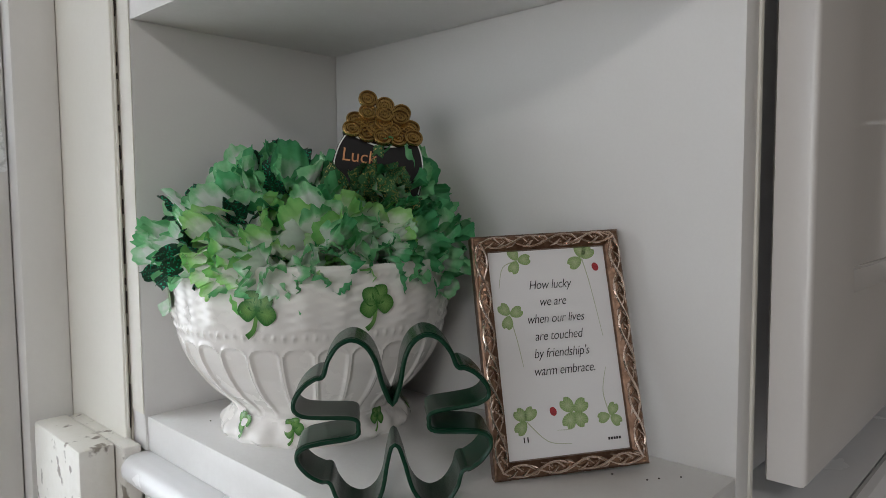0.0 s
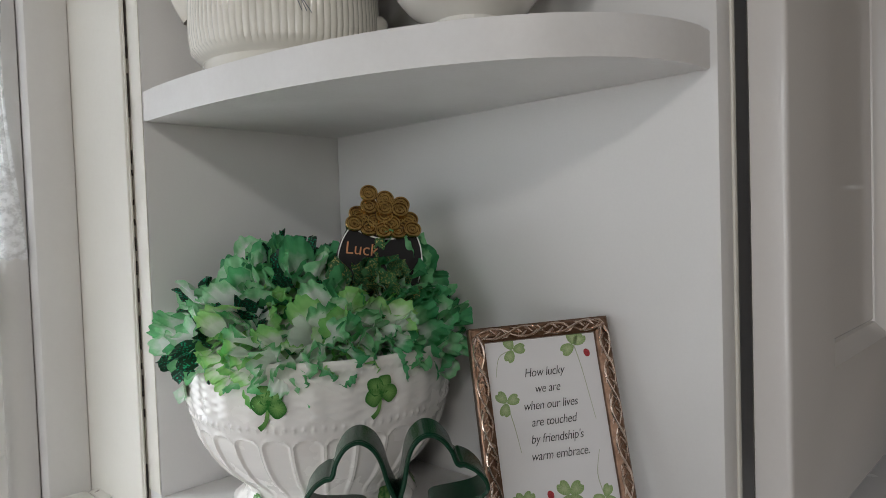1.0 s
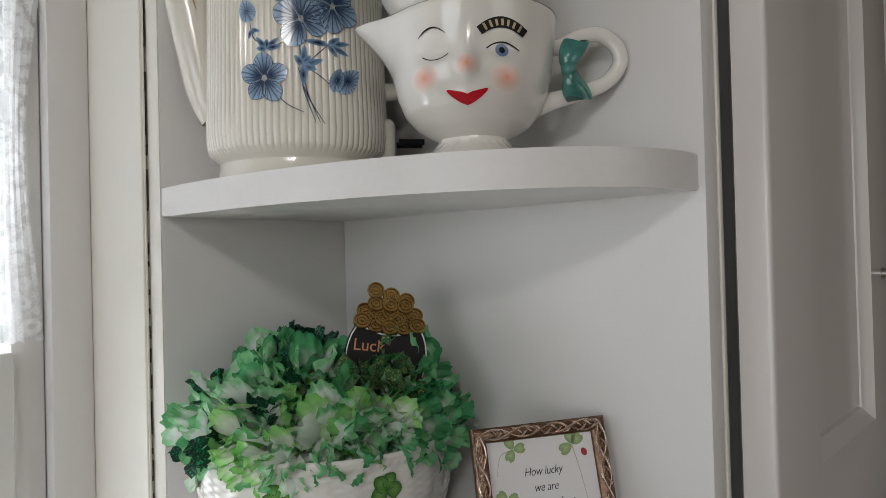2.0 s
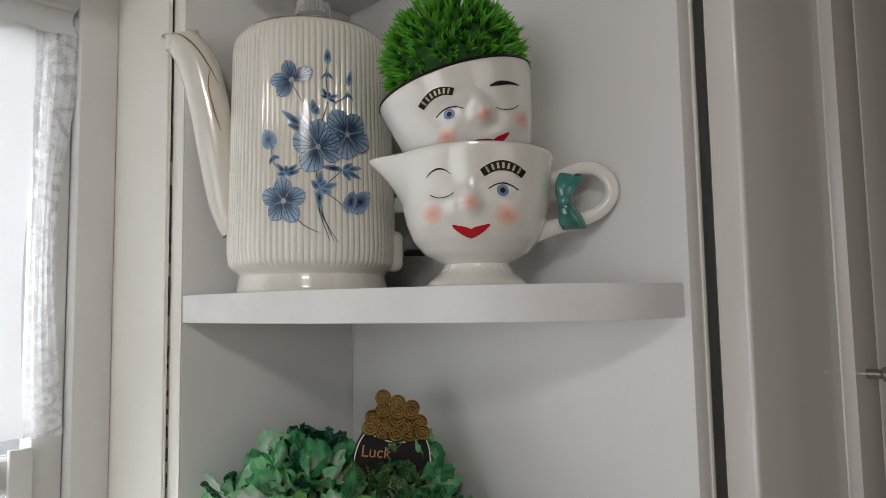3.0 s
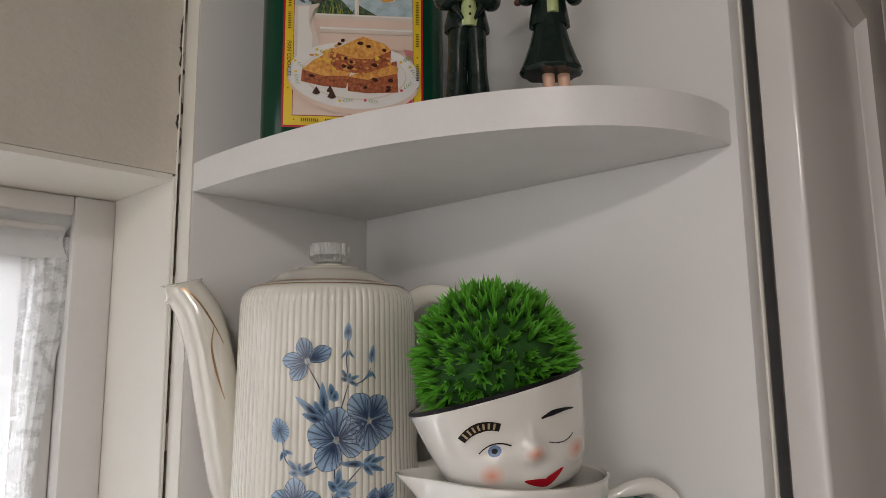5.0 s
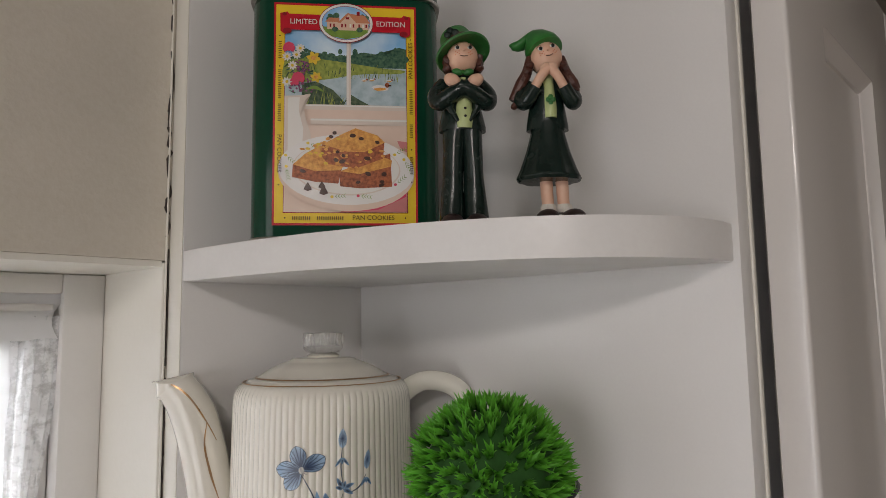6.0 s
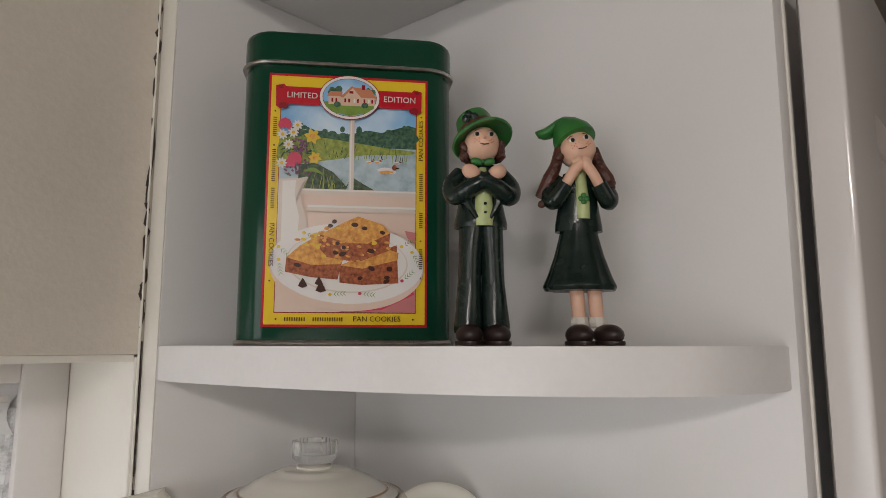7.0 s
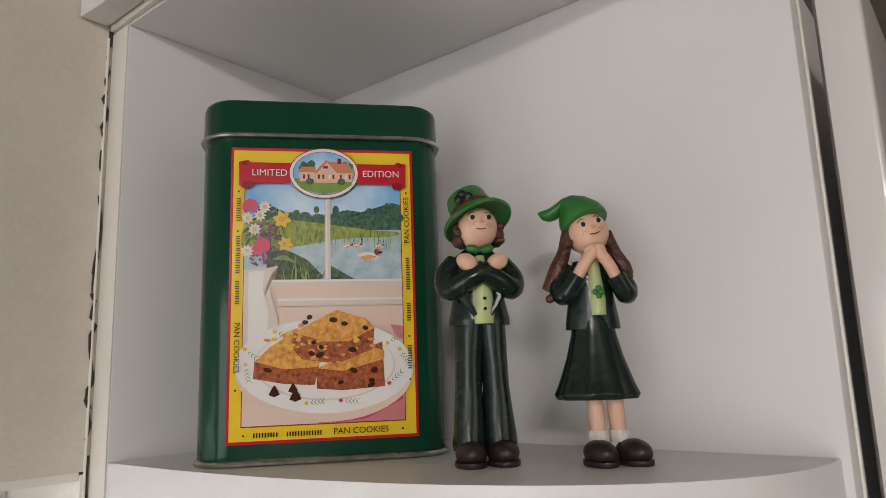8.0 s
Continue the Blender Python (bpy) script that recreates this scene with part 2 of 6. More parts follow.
def ribbon(bm, on, points, widths, lift=0.0004, mat=0, across=3):
    """A painted stroke along a few points (u, v), with its widths."""
    uvl = bm.loops.layers.uv.verify()
    line = spline([(u, v, 0) for u, v in points], 5)
    ws = [float(w) for w in np.interp(np.linspace(0, 1, len(line)), np.linspace(0, 1, len(widths)), widths)]
    rows_ = []
    for i, p in enumerate(line):
        d = (line[min(i + 1, len(line) - 1)] - line[max(i - 1, 0)]).normalized()
        s = Vector((-d.y, d.x, 0))
        rows_.append([bm.verts.new(on(*(p + s * ws[i] * (k / across - 0.5)).xy, lift)) for k in range(across + 1)])
    for i in range(len(line) - 1):
        for k in range(across):
            f = bm.faces.new((rows_[i][k], rows_[i][k + 1], rows_[i + 1][k + 1], rows_[i + 1][k]))
            f.material_index = mat
            for loop, w in zip(f.loops, ((k / across * 4, i / len(line)), ((k + 1) / across * 4, i / len(line)), ((k + 1) / across * 4, (i + 1) / len(line)), (k / across * 4, (i + 1) / len(line)))):
                loop[uvl].uv = w
    return bm


def oval(cu, cv, ru, rv, n=20, turn=0.0):
    c, s = math.cos(radians(turn)), math.sin(radians(turn))
    return [(cu + ru * math.cos(a) * c - rv * math.sin(a) * s, cv + ru * math.cos(a) * s + rv * math.sin(a) * c) for a in (2 * math.pi * i / n for i in range(n))]


def petal(cu, cv, ang, length, width, tip=0.5, n=18):
    """The outline of a petal that grows from (cu, cv)."""
    c, s = math.cos(radians(ang)), math.sin(radians(ang))
    out = []
    for i in range(n):
        t = i / (n / 2) if i <= n / 2 else 2 - i / (n / 2)
        side = 1 if i <= n / 2 else -1
        w = width / 2 * math.sin(math.pi * t ** tip) ** 0.65 if 0 < t < 1 else 0
        out.append((cu + c * t * length - s * side * w, cv + s * t * length + c * side * w))
    return out


def flat(u, v, lift):
    """A patch on a plane that faces the parent's -y."""
    return Vector((u, -lift, v))


def words(text, size, material, parent, at, rot=(90, 0, 0), shear=0.0, name="lettering", depth=0.00012, align="CENTER", width=1.0, thin=0.0, squeeze=1.0):
    cu = bpy.data.curves.new(name, "FONT")
    cu.body, cu.size, cu.shear, cu.extrude, cu.align_x, cu.resolution_u = text, size, shear, depth, align, 4
    cu.space_character, cu.offset = width, thin
    tmp = bpy.data.objects.new(name, cu)
    me = bpy.data.meshes.new_from_object(tmp)
    bpy.data.objects.remove(tmp)
    me.materials.clear()
    me.materials.append(material)
    ob = new(name, me)
    ob.parent = parent
    ob.matrix_basis = pose(*at, *rot) @ Matrix.Diagonal((squeeze, 1, 1, 1))
    return ob


# ---- the room and the corner ----
def structure(name, bm, material, label, smooth=False):
    return tagged(part(name, bm, material, smooth=smooth), label, kind="structure")


structure("floor", box(-3.1, 1.8, -3.7, 0.6, -0.1, 0.0), FLOOR, "brown wooden kitchen floor")
structure("ceiling", box(-3.1, 1.8, -3.7, 0.6, 2.52, 2.62), ROOM, "plain ceiling, coloured dark to dim the room")


def wall_with_opening(name, fixed, thick, axis, a0, a1, o0, o1, z0, z1, material, label):
    """A wall with one window opening through it, made of the four pieces round the opening."""
    bm = bmesh.new()
    for p, q, r, s in ((a0, o0, 0, 2.52), (o1, a1, 0, 2.52), (o0, o1, 0, z0), (o0, o1, z1, 2.52)):
        if q - p > 1e-4 and s - r > 1e-4:
            box(p, q, fixed, fixed + thick, r, s, bm=bm) if axis == "x" else box(fixed, fixed + thick, p, q, r, s, bm=bm)
    return structure(name, bm, material, label)


wall_with_opening("wall_west", -2.95, 0.12, "y", -3.6, 0.0, -1.85, -0.05, 0.6, 2.4, ROOM, "plain darkened wall with a window opening")
# the south opening is assumed, made to hold the added fill lamp
wall_with_opening("wall_south", -3.6, 0.12, "x", -2.95, 1.6, -1.4, 0.4, 0.7, 2.4, ROOM, "plain darkened wall with an added opening for a lamp")
structure("wall_east", box(1.6, 1.72, -3.6, 0.3, 0, 2.52), ROOM, "plain wall, coloured dark to dim the room")

# the window wall, with its deep reveal
wall_with_opening("wall_north", 0.022, 0.24, "x", -3.0, 1.6, -1.25, -0.1780, 1.02, 1.986, WALL, "cream textured wall above a deep window")
structure("window_reveal", box(-0.1825, -0.1782, 0.0225, 0.2, 1.0, 1.9845, 0.0012), REVEAL, "smooth cream painted side of the window recess")
structure("window_soffit", box(-1.25, -0.1827, 0.0235, 0.2, 1.981, 1.9858), REVEAL, "cream painted head of the window recess")

# window frame, sash and glass
win = thing("window_1", "white painted wooden window in a deep recess", "window", kind="structure")
bm = box(-0.2165, -0.1827, 0.134, 0.20, 0.98, 1.9805, 0.0015)
part("window_frame", bm, TRIM, win)
part("window_frame", box(-1.25, -0.2168, 0.136, 0.20, 1.9635, 1.9805, 0.0015), TRIM, win)
part("sash_stile", box(-0.243, -0.2172, 0.153, 0.19, 1.0, 1.9632, 0.002), TRIM, win)
part("sash_rail", box(-1.2, -0.2432, 0.153, 0.19, 1.915, 1.9632, 0.002), TRIM, win)
part("sash_rail", box(-1.2, -0.2432, 0.153, 0.19, 1.02, 1.08, 0.002), TRIM, win)
part("sash_rail", box(-1.2, -0.2432, 0.155, 0.19, 1.505, 1.535, 0.002), TRIM, win)
part("sash_lower_stile", box(-0.262, -0.2434, 0.143, 0.152, 1.02, 1.545, 0.0015), TRIM, win)
hinge = lathe([(0.0001, 0), (0.004, 0), (0.0045, 0.002), (0.003, 0.004), (0.0001, 0.0045)], 16)
bmesh.ops.transform(hinge, matrix=pose(-0.249, 0.143, 1.395, 90, 0, 0), verts=hinge.verts)
part("stay_peg", hinge, TRIM, win)
glass = bpy.data.materials.new("window_glass")
glass.use_nodes = True
gb = glass.node_tree.nodes["Principled BSDF"]
gb.inputs["Transmission Weight"].default_value, gb.inputs["Roughness"].default_value, gb.inputs["IOR"].default_value = 1.0, 0.0, 1.45
for z0, z1 in ((1.081, 1.504), (1.536, 1.914)):
    pane = part("pane", box(-1.2, -0.244, 0.172, 0.175, z0, z1), glass, win)
    pane.visible_shadow = False

# distance outside the window
out = bpy.data.materials.new("overcast_distance")
out.use_nodes = True
for n in list(out.node_tree.nodes):
    if n.type == "BSDF_PRINCIPLED":
        out.node_tree.nodes.remove(n)
em = out.node_tree.nodes.new("ShaderNodeEmission")
em.inputs[0].default_value, em.inputs[1].default_value = (0.9, 0.95, 1.0, 1), 0.75
out.node_tree.links.new(em.outputs[0], out.node_tree.nodes["Material Output"].inputs[0])
structure("backdrop", box(-6, 3, 4.0, 4.05, -1, 5), out, "pale overcast distance outside the window")

# boxed stub of wall under the window, with peeling paint
stub = tagged(part("ledge_stub", box(-0.2175, -0.1925, 0.016, 0.118, 0.9, 1.353, 0.0025), SILL), "boxed ledge with chipped stained cream paint", "window ledge", kind="structure")
structure("ledge_filler", box(-0.1922, -0.179, 0.003, 0.116, 0.9, 1.352, 0.0015), SILL, "narrow cream filler strip beside the ledge")

# corner shelf unit
unit = thing("corner_shelf_unit", "white open corner shelves with rounded fronts", "shelf unit")
part("side_panel", box(-0.177, 0.018, 0.0, 0.0215, 1.347, 2.30, 0.0008), MELAMINE, unit)
part("side_panel", box(0.0, 0.0185, -0.3525, -0.0002, 1.347, 2.30, 0.0008), MELAMINE, unit)


def quarter(a, b, k=2.28, n=40):
    """A corner board with an oval front."""
    pts = [(-0.0003, -0.0003)]
    for i in range(n + 1):
        t = math.pi / 2 * i / n
        pts.append((-a * math.cos(t) ** (2 / k) - 0.0003, -b * math.sin(t) ** (2 / k) - 0.0003))
    return pts


part("shelf", prism(quarter(0.1765, 0.348), 1.6535, 1.676, 0.0012), MELAMINE_EDGE, unit, "white shelf with a rounded chipped front edge")
part("shelf", prism(quarter(0.1765, 0.348), 1.9685, 1.992, 0.0012), MELAMINE_EDGE, unit, "white shelf with a rounded chipped front edge")
part("bottom_shelf", box(-0.1755, -0.0003, -0.3525, -0.0003, 1.3475, 1.3725, 0.0008), MELAMINE_EDGE, unit)
part("top_board", prism(quarter(0.1765, 0.35), 2.268, 2.29, 0.001), MELAMINE, unit)
part("top_trim", prism([(-0.1995, 0.0205), (-0.1965, -0.03), (-0.1925, -0.12), (-0.1816, -0.12), (-0.1820, -0.03), (-0.1814, 0.0205)], 2.2725, 2.31, 0.0012), MELAMINE_EDGE, unit, "short worn white trim under the ceiling")
part("trim_gap", box(-0.1816, -0.1802, -0.119, 0.0202, 2.2765, 2.309), CRACK, unit, "dark open joint")
part("top_fascia", box(-0.1802, -0.1768, -0.12, 0.0202, 2.2695, 2.309, 0.0008), REVEAL, unit, "cream filler strip")

# base board with a bullnose edge that carries the unit and the cabinet
nose = []
for i in range(9):
    a = math.pi * i / 8
    nose.append((-0.184 - 0.0105 * math.sin(a), 1.3362 + 0.0105 * math.cos(a)))
bm = bmesh.new()
prof = [(0.9, 1.3467)] + nose + [(0.9, 1.3257)]
rings(bm, [[(x, y, z) for x, z in prof] for y in (0.0025, -0.39)])
base = tagged(part("base_board", bm, BASEBOARD), "white base board with a rounded bullnose edge", "base board", kind="structure")
bm = bmesh.new()
rail = [(-0.391, 1.3465), (-0.396, 1.352), (-0.401, 1.352), (-0.404, 1.346), (-0.410, 1.343), (-0.4155, 1.345), (-0.419, 1.340), (-0.418, 1.328), (-0.408, 1.318), (-0.391, 1.318)]
rings(bm, [[(x, y, z) for y, z in rail] for x in (0.03, 0.9)])
structure("light_rail_moulding", bm, BASEBOARD, "white stepped moulding under the cabinet", True)
structure("base_panel", box(-0.18, 0.9, -0.385, 0.0, 0.92, 1.3255, 0.002), MELAMINE, "plain white panel under the shelves")

part("edge_filler", box(-0.1779, -0.1771, 0.0005, 0.0208, 1.374, 2.268, 0.0003), REVEAL, unit)

# cracked caulk between the wall and the unit
bm = bmesh.new()
z, x = 1.36, -0.1795
while z < 2.262:
    step = random.uniform(0.004, 0.012)
    upper = z > 1.99
    nx = (-0.1802 + random.uniform(-0.0020, 0.0018)) if upper else -0.1786 + random.uniform(-0.0003, 0.0003)
    w = random.uniform(0.0002, 0.0013) if upper else random.uniform(0.0002, 0.0006)
    w *= 0.45 if z < 1.66 else 1.0
    if random.random() < (0.97 if z > 1.99 else 0.9 if z > 1.66 else 0.6):
        va = [bm.verts.new(p) for p in ((x - w, 0.0209, z), (x + w, 0.0209, z), (nx + w, 0.0209, z + step), (nx - w, 0.0209, z + step))]
        bm.faces.new(va)
        vb = [bm.verts.new((v.co.x, 0.0225, v.co.z)) for v in va]
        for i in range(4):
            bm.faces.new((va[i], va[(i + 1) % 4], vb[(i + 1) % 4], vb[i]))
    z, x = z + step, nx
tagged(part("caulk_crack", bm, CRACK, smooth=False), "jagged dark crack in the old caulk", "crack", kind="structure")
bm = bmesh.new()
tube([(-0.1806 + 0.0003 * math.sin(19 * k), 0.0214, 1.36 + 0.0905 * k) for k in range(11)], 0.0009, 8, bm=bm)
tagged(part("caulk_bead", bm, REVEAL), "cream bead of old caulk", "caulk", kind="structure")

# wall cabinet with its doors
cab = thing("wall_cabinet", "white glossy wall cabinet beside the open shelves", "cabinet")
part("face_strip", box(0.0188, 0.0236, -0.3535, -0.002, 1.348, 2.299, 0.0006), REVEAL, cab)
part("body", box(0.0325, 1.2, -0.334, -0.001, 1.347, 2.30, 0.001), MELAMINE, cab)


def cabinet_door(x0, x1, z0=1.366, z1=2.245, yb=-0.3580, yf=-0.3810):
    """A door with a sunk panel and bevelled sides, from x0 to x1."""
    bm = bmesh.new()
    p0, p1, q0, q1 = x0 + 0.089, x1 - 0.092, z0 + 0.1, z1 - 0.1
    cut, dep = 0.011, 0.010
    e = 0.0035

    def ring(x0, x1, z0, z1, y):
        return [(x0, y, z0), (x1, y, z0), (x1, y, z1), (x0, y, z1)]

    loops = [ring(x0 + e, x1 - e, z0 + e, z1 - e, yb), ring(x0, x1, z0, z1, yb - 0.002), ring(x0, x1, z0, z1, yf + e)]
    for a in (30, 60, 90):
        s, c = e * (1 - math.cos(radians(a))), e * (1 - math.sin(radians(a)))
        loops.append(ring(x0 + s, x1 - s, z0 + s, z1 - s, yf + c))
    loops += [ring(p0, p1, q0, q1, yf), ring(p0 + 0.0012, p1 - 0.0012, q0 + 0.0012, q1 - 0.0012, yf + 0.0015), ring(p0 + cut, p1 - cut, q0 + cut, q1 - cut, yf + dep - 0.002), ring(p0 + cut + 0.0008, p1 - cut - 0.0008, q0 + cut + 0.0008, q1 - cut - 0.0008, yf + dep + 0.001), ring(p0 + cut + 0.0028, p1 - cut - 0.0028, q0 + cut + 0.0028, q1 - cut - 0.0028, yf + dep - 0.001)]
    rings(bm, loops)
    door = part("door", bm, DOOR, cab, "satin white door with a sunk panel")
    return door


d1 = cabinet_door(0.026, 0.372)
cabinet_door(0.376, 0.9)
k = lathe([(0.0001, 0.0), (0.0045, 0.0), (0.0045, 0.012), (0.007, 0.014), (0.0075, 0.021), (0.006, 0.023), (0.0001, 0.0235)], 24)
bmesh.ops.transform(k, matrix=pose(0.322, -0.381, 1.592, 90, 0, 0), verts=k.verts)
part("knob", k, METALGREY, d1, "brushed nickel knob")


# ---- bottom shelf: bowl with flowers, pot of gold, cutter, framed verse ----
def polar(rad, z_of=None):
    """A surface of turning: u runs round it from the front, v is the height."""
    def on(u, v, lift):
        r = rad(v)
        a = -math.pi / 2 + u / r
        return Vector(((r + lift) * math.cos(a), (r + lift) * math.sin(a), v))
    return on


def profile_radius(profile):
    zs, rs = [p[1] for p in profile], [p[0] for p in profile]
    return lambda z: float(np.interp(z, zs, rs))


GREENLEAF = painted("clover_green", (0.20, 0.38, 0.11), (0.03, 0.15, 0.028), 0.2, 0.15, 1.3, patch=1.1)
BOWL_AT = (-0.0913, -0.0902, 1.3725)
bowl = thing("footed_bowl", "white ceramic footed bowl with green clovers on the shelf", "bowl", BOWL_AT, -35.4)
bowl.scale = (1, 1, 1.07)
OUT = [(0.0655, 0.0), (0.0665, 0.0025), (0.065, 0.006), (0.0610, 0.010), (0.0575, 0.0145), (0.0595, 0.019), (0.0650, 0.024), (0.0715, 0.0295), (0.0775, 0.036), (0.0835, 0.044), (0.0882, 0.053), (0.0912, 0.062), (0.0930, 0.069), (0.0938, 0.073), (0.0946, 0.079), (0.0953, 0.087), (0.0958, 0.095), (0.0963, 0.1005), (0.0978, 0.104), (0.0985, 0.1075), (0.0972, 0.1095)]
fine = [(float(np.interp(z, [p[1] for p in OUT], [p[0] for p in OUT])), z) for z in np.linspace(0, 0.1095, 96)]
bowl_r = profile_radius(OUT)


def bowl_relief(a, r, z):
    """Flutes below, a row of beads, a woven band above, a knobbly foot."""
    if z < 0.013:
        return r + 0.0013 * math.sin(11 * a) * math.sin(z * 420) + 0.0008 * math.sin(23 * a + 80 * z)
    if z < 0.066:
        u = (28 * a / (2 * math.pi)) % 1.0 - 0.5
        top = 0.0645 - 0.0060 * abs(2 * u) ** 3
        d = min((0.5 - abs(u)) * r * 2 * math.pi / 28, top - z)
        s = min(1, max(0, (d - 0.0006) / 0.0022))
        fade = min(1, (z - 0.013) / 0.012)
        return r + fade * (0.0007 * math.exp(-((d - 0.0006) / 0.0011) ** 2) - 0.0011 * s * s * (3 - 2 * s))
    if z < 0.074:
        return r + 0.0011 * max(0, math.cos(96 * a)) * math.exp(-((z - 0.070) / 0.0013) ** 2)
    if z < 0.1:
        row = int((z - 0.074) / 0.0052)
        return r + 0.0007 * math.sin(30 * a + math.pi * row) * math.sin(math.pi * (z - 0.074) / 0.0052) + 0.0006 * math.sin(9 * a + 40 * z)
    return r + 0.0006 * max(0, math.cos(96 * a)) * math.exp(-((z - 0.103) / 0.0014) ** 2)


bm = lathe(fine, 672, bowl_relief, cap1=False)
lathe([(0.0972, 0.1095), (0.0955, 0.1085), (0.093, 0.09), (0.088, 0.06), (0.07, 0.034), (0.02, 0.025)], 88, bm=bm, cap0=False)
part("body", bm, BOWLGLAZE, bowl)
on_bowl = polar(lambda v: bowl_r(v) + 0.0009)


def clover(bm, on, cu, cv, s, turn=0.0, leaves=(62, 128, -14, 200)):
    for a in leaves:
        c, d = math.cos(radians(a + turn)), math.sin(radians(a + turn))
        star(bm, on, (cu + c * s * 0.27, cv + d * s * 0.27), [(cu + c * s * 0.27 + s * 0.27 * (1 + 0.12 * math.cos(2 * t - 2 * radians(a + turn))) * math.cos(t), cv + d * s * 0.27 + s * 0.27 * (1 + 0.1 * math.sin(3 * t)) * math.sin(t)) for t in (2 * math.pi * i / 18 for i in range(18))], 0.0006, 2)
    ribbon(bm, on, [(cu, cv), (cu - s * 0.1, cv - s * 0.5), (cu - s * 0.32, cv - s * 0.72)], [s * 0.1, s * 0.12, s * 0.16], 0.0005)


for deg, z, s, t in ((-76, 0.087, 0.021, 8), (-20, 0.0865, 0.0215, -14), (22, 0.088, 0.0205, 5), (75, 0.087, 0.0185, 0), (-130, 0.087, 0.018, 0), (130, 0.087, 0.018, 0), (180, 0.087, 0.018, 0), (-14, 0.011, 0.0115, 10), (-50, 0.0115, 0.0115, 30), (40, 0.0115, 0.0105, -10), (85, 0.009, 0.010, 0)):
    bm = bmesh.new()
    clover(bm, on_bowl, radians(deg) * bowl_r(z), z, s, t)
    part("clover", bm, GREENLEAF, bowl, "raised green glazed clover")

# artificial flowers in the bowl
def dyed_petal(name, root, middle, edge, start=0.30, rough=0.6):
    """Thin dyed cloth: white at the root, green from the edge inwards, each petal dyed a little further or less."""
    m = bpy.data.materials.new(name)
    m.use_nodes = True
    nt = m.node_tree
    b = nt.nodes["Principled BSDF"]
    b.inputs["Roughness"].default_value = rough
    uv = nt.nodes.new("ShaderNodeUVMap")
    sep = nt.nodes.new("ShaderNodeSeparateXYZ")
    nt.links.new(uv.outputs[0], sep.inputs[0])
    geo = nt.nodes.new("ShaderNodeNewGeometry")
    isl = nt.nodes.new("ShaderNodeMath")
    isl.operation = "MULTIPLY_ADD"
    isl.inputs[1].default_value, isl.inputs[2].default_value = 0.34, -0.17
    nt.links.new(geo.outputs["Random Per Island"], isl.inputs[0])
    tc = nt.nodes.new("ShaderNodeTexCoord")
    blot = nt.nodes.new("ShaderNodeTexNoise")
    blot.inputs["Scale"].default_value, blot.inputs["Detail"].default_value = 110, 4
    nt.links.new(tc.outputs["Object"], blot.inputs["Vector"])
    soak = nt.nodes.new("ShaderNodeMath")
    soak.operation = "MULTIPLY_ADD"
    soak.inputs[1].default_value = 0.5
    nt.links.new(blot.outputs[0], soak.inputs[0])
    nt.links.new(isl.outputs[0], soak.inputs[2])
    tot = nt.nodes.new("ShaderNodeMath")
    tot.operation = "ADD"
    nt.links.new(sep.outputs[1], tot.inputs[0])
    nt.links.new(soak.outputs[0], tot.inputs[1])
    ramp = nt.nodes.new("ShaderNodeValToRGB")
    cr = ramp.color_ramp
    cr.elements[0].position, cr.elements[0].color = start + 0.25, (*root, 1)
    cr.elements[1].position, cr.elements[1].color = 1.0, (*edge, 1)
    e = cr.elements.new(0.5 * (start + 0.25) + 0.46)
    e.color = (*middle, 1)
    half = nt.nodes.new("ShaderNodeMath")
    half.operation = "MULTIPLY"
    half.inputs[1].default_value = 0.64
    nt.links.new(tot.outputs[0], half.inputs[0])
    nt.links.new(half.outputs[0], ramp.inputs[0])
    nt.links.new(ramp.outputs[0], b.inputs["Base Color"])
    weave = nt.nodes.new("ShaderNodeBump")
    weave.inputs["Strength"].default_value, weave.inputs["Distance"].default_value = 0.5, 0.0006
    nt.links.new(blot.outputs[0], weave.inputs["Height"])
    nt.links.new(weave.outputs[0], b.inputs["Normal"])
    thin = nt.nodes.new("ShaderNodeBsdfTranslucent")
    both = nt.nodes.new("ShaderNodeMixShader")
    both.inputs[0].default_value = 0.42
    nt.links.new(ramp.outputs[0], thin.inputs[0])
    nt.links.new(b.outputs[0], both.inputs[1])
    nt.links.new(thin.outputs[0], both.inputs[2])
    nt.links.new(both.outputs[0], nt.nodes["Material Output"].inputs[0])
    return m


PALE = dyed_petal("pale_green_petal", (0.86, 0.90, 0.86), (0.30, 0.66, 0.34), (0.03, 0.34, 0.10), 0.42)
LIME = dyed_petal("lime_petal", (0.86, 0.91, 0.80), (0.40, 0.72, 0.26), (0.07, 0.44, 0.08), 0.36)
DEEP = dyed_petal("deep_green_petal", (0.74, 0.86, 0.77), (0.14, 0.50, 0.22), (0.012, 0.19, 0.065), 0.26)
GLIT = painted("dark_glitter_petal", (0.02, 0.12, 0.06), (0.004, 0.045, 0.022), 0.1, 0.4, 1.0, glitter=0.16)
GOLDG = painted("gold_glitter_petal", (0.06, 0.22, 0.09), (0.055, 0.16, 0.06), 0.1, 0.45, 1.0, glitter=0.22)
FOAM = shade("dark_green_foam", (0.02, 0.06, 0.03), 0.9, stain=0.5, grain=0.3)
flowers = thing("flower_arrangement", "ruffled green and white artificial flowers filling the bowl", "artificial flowers", BOWL_AT)


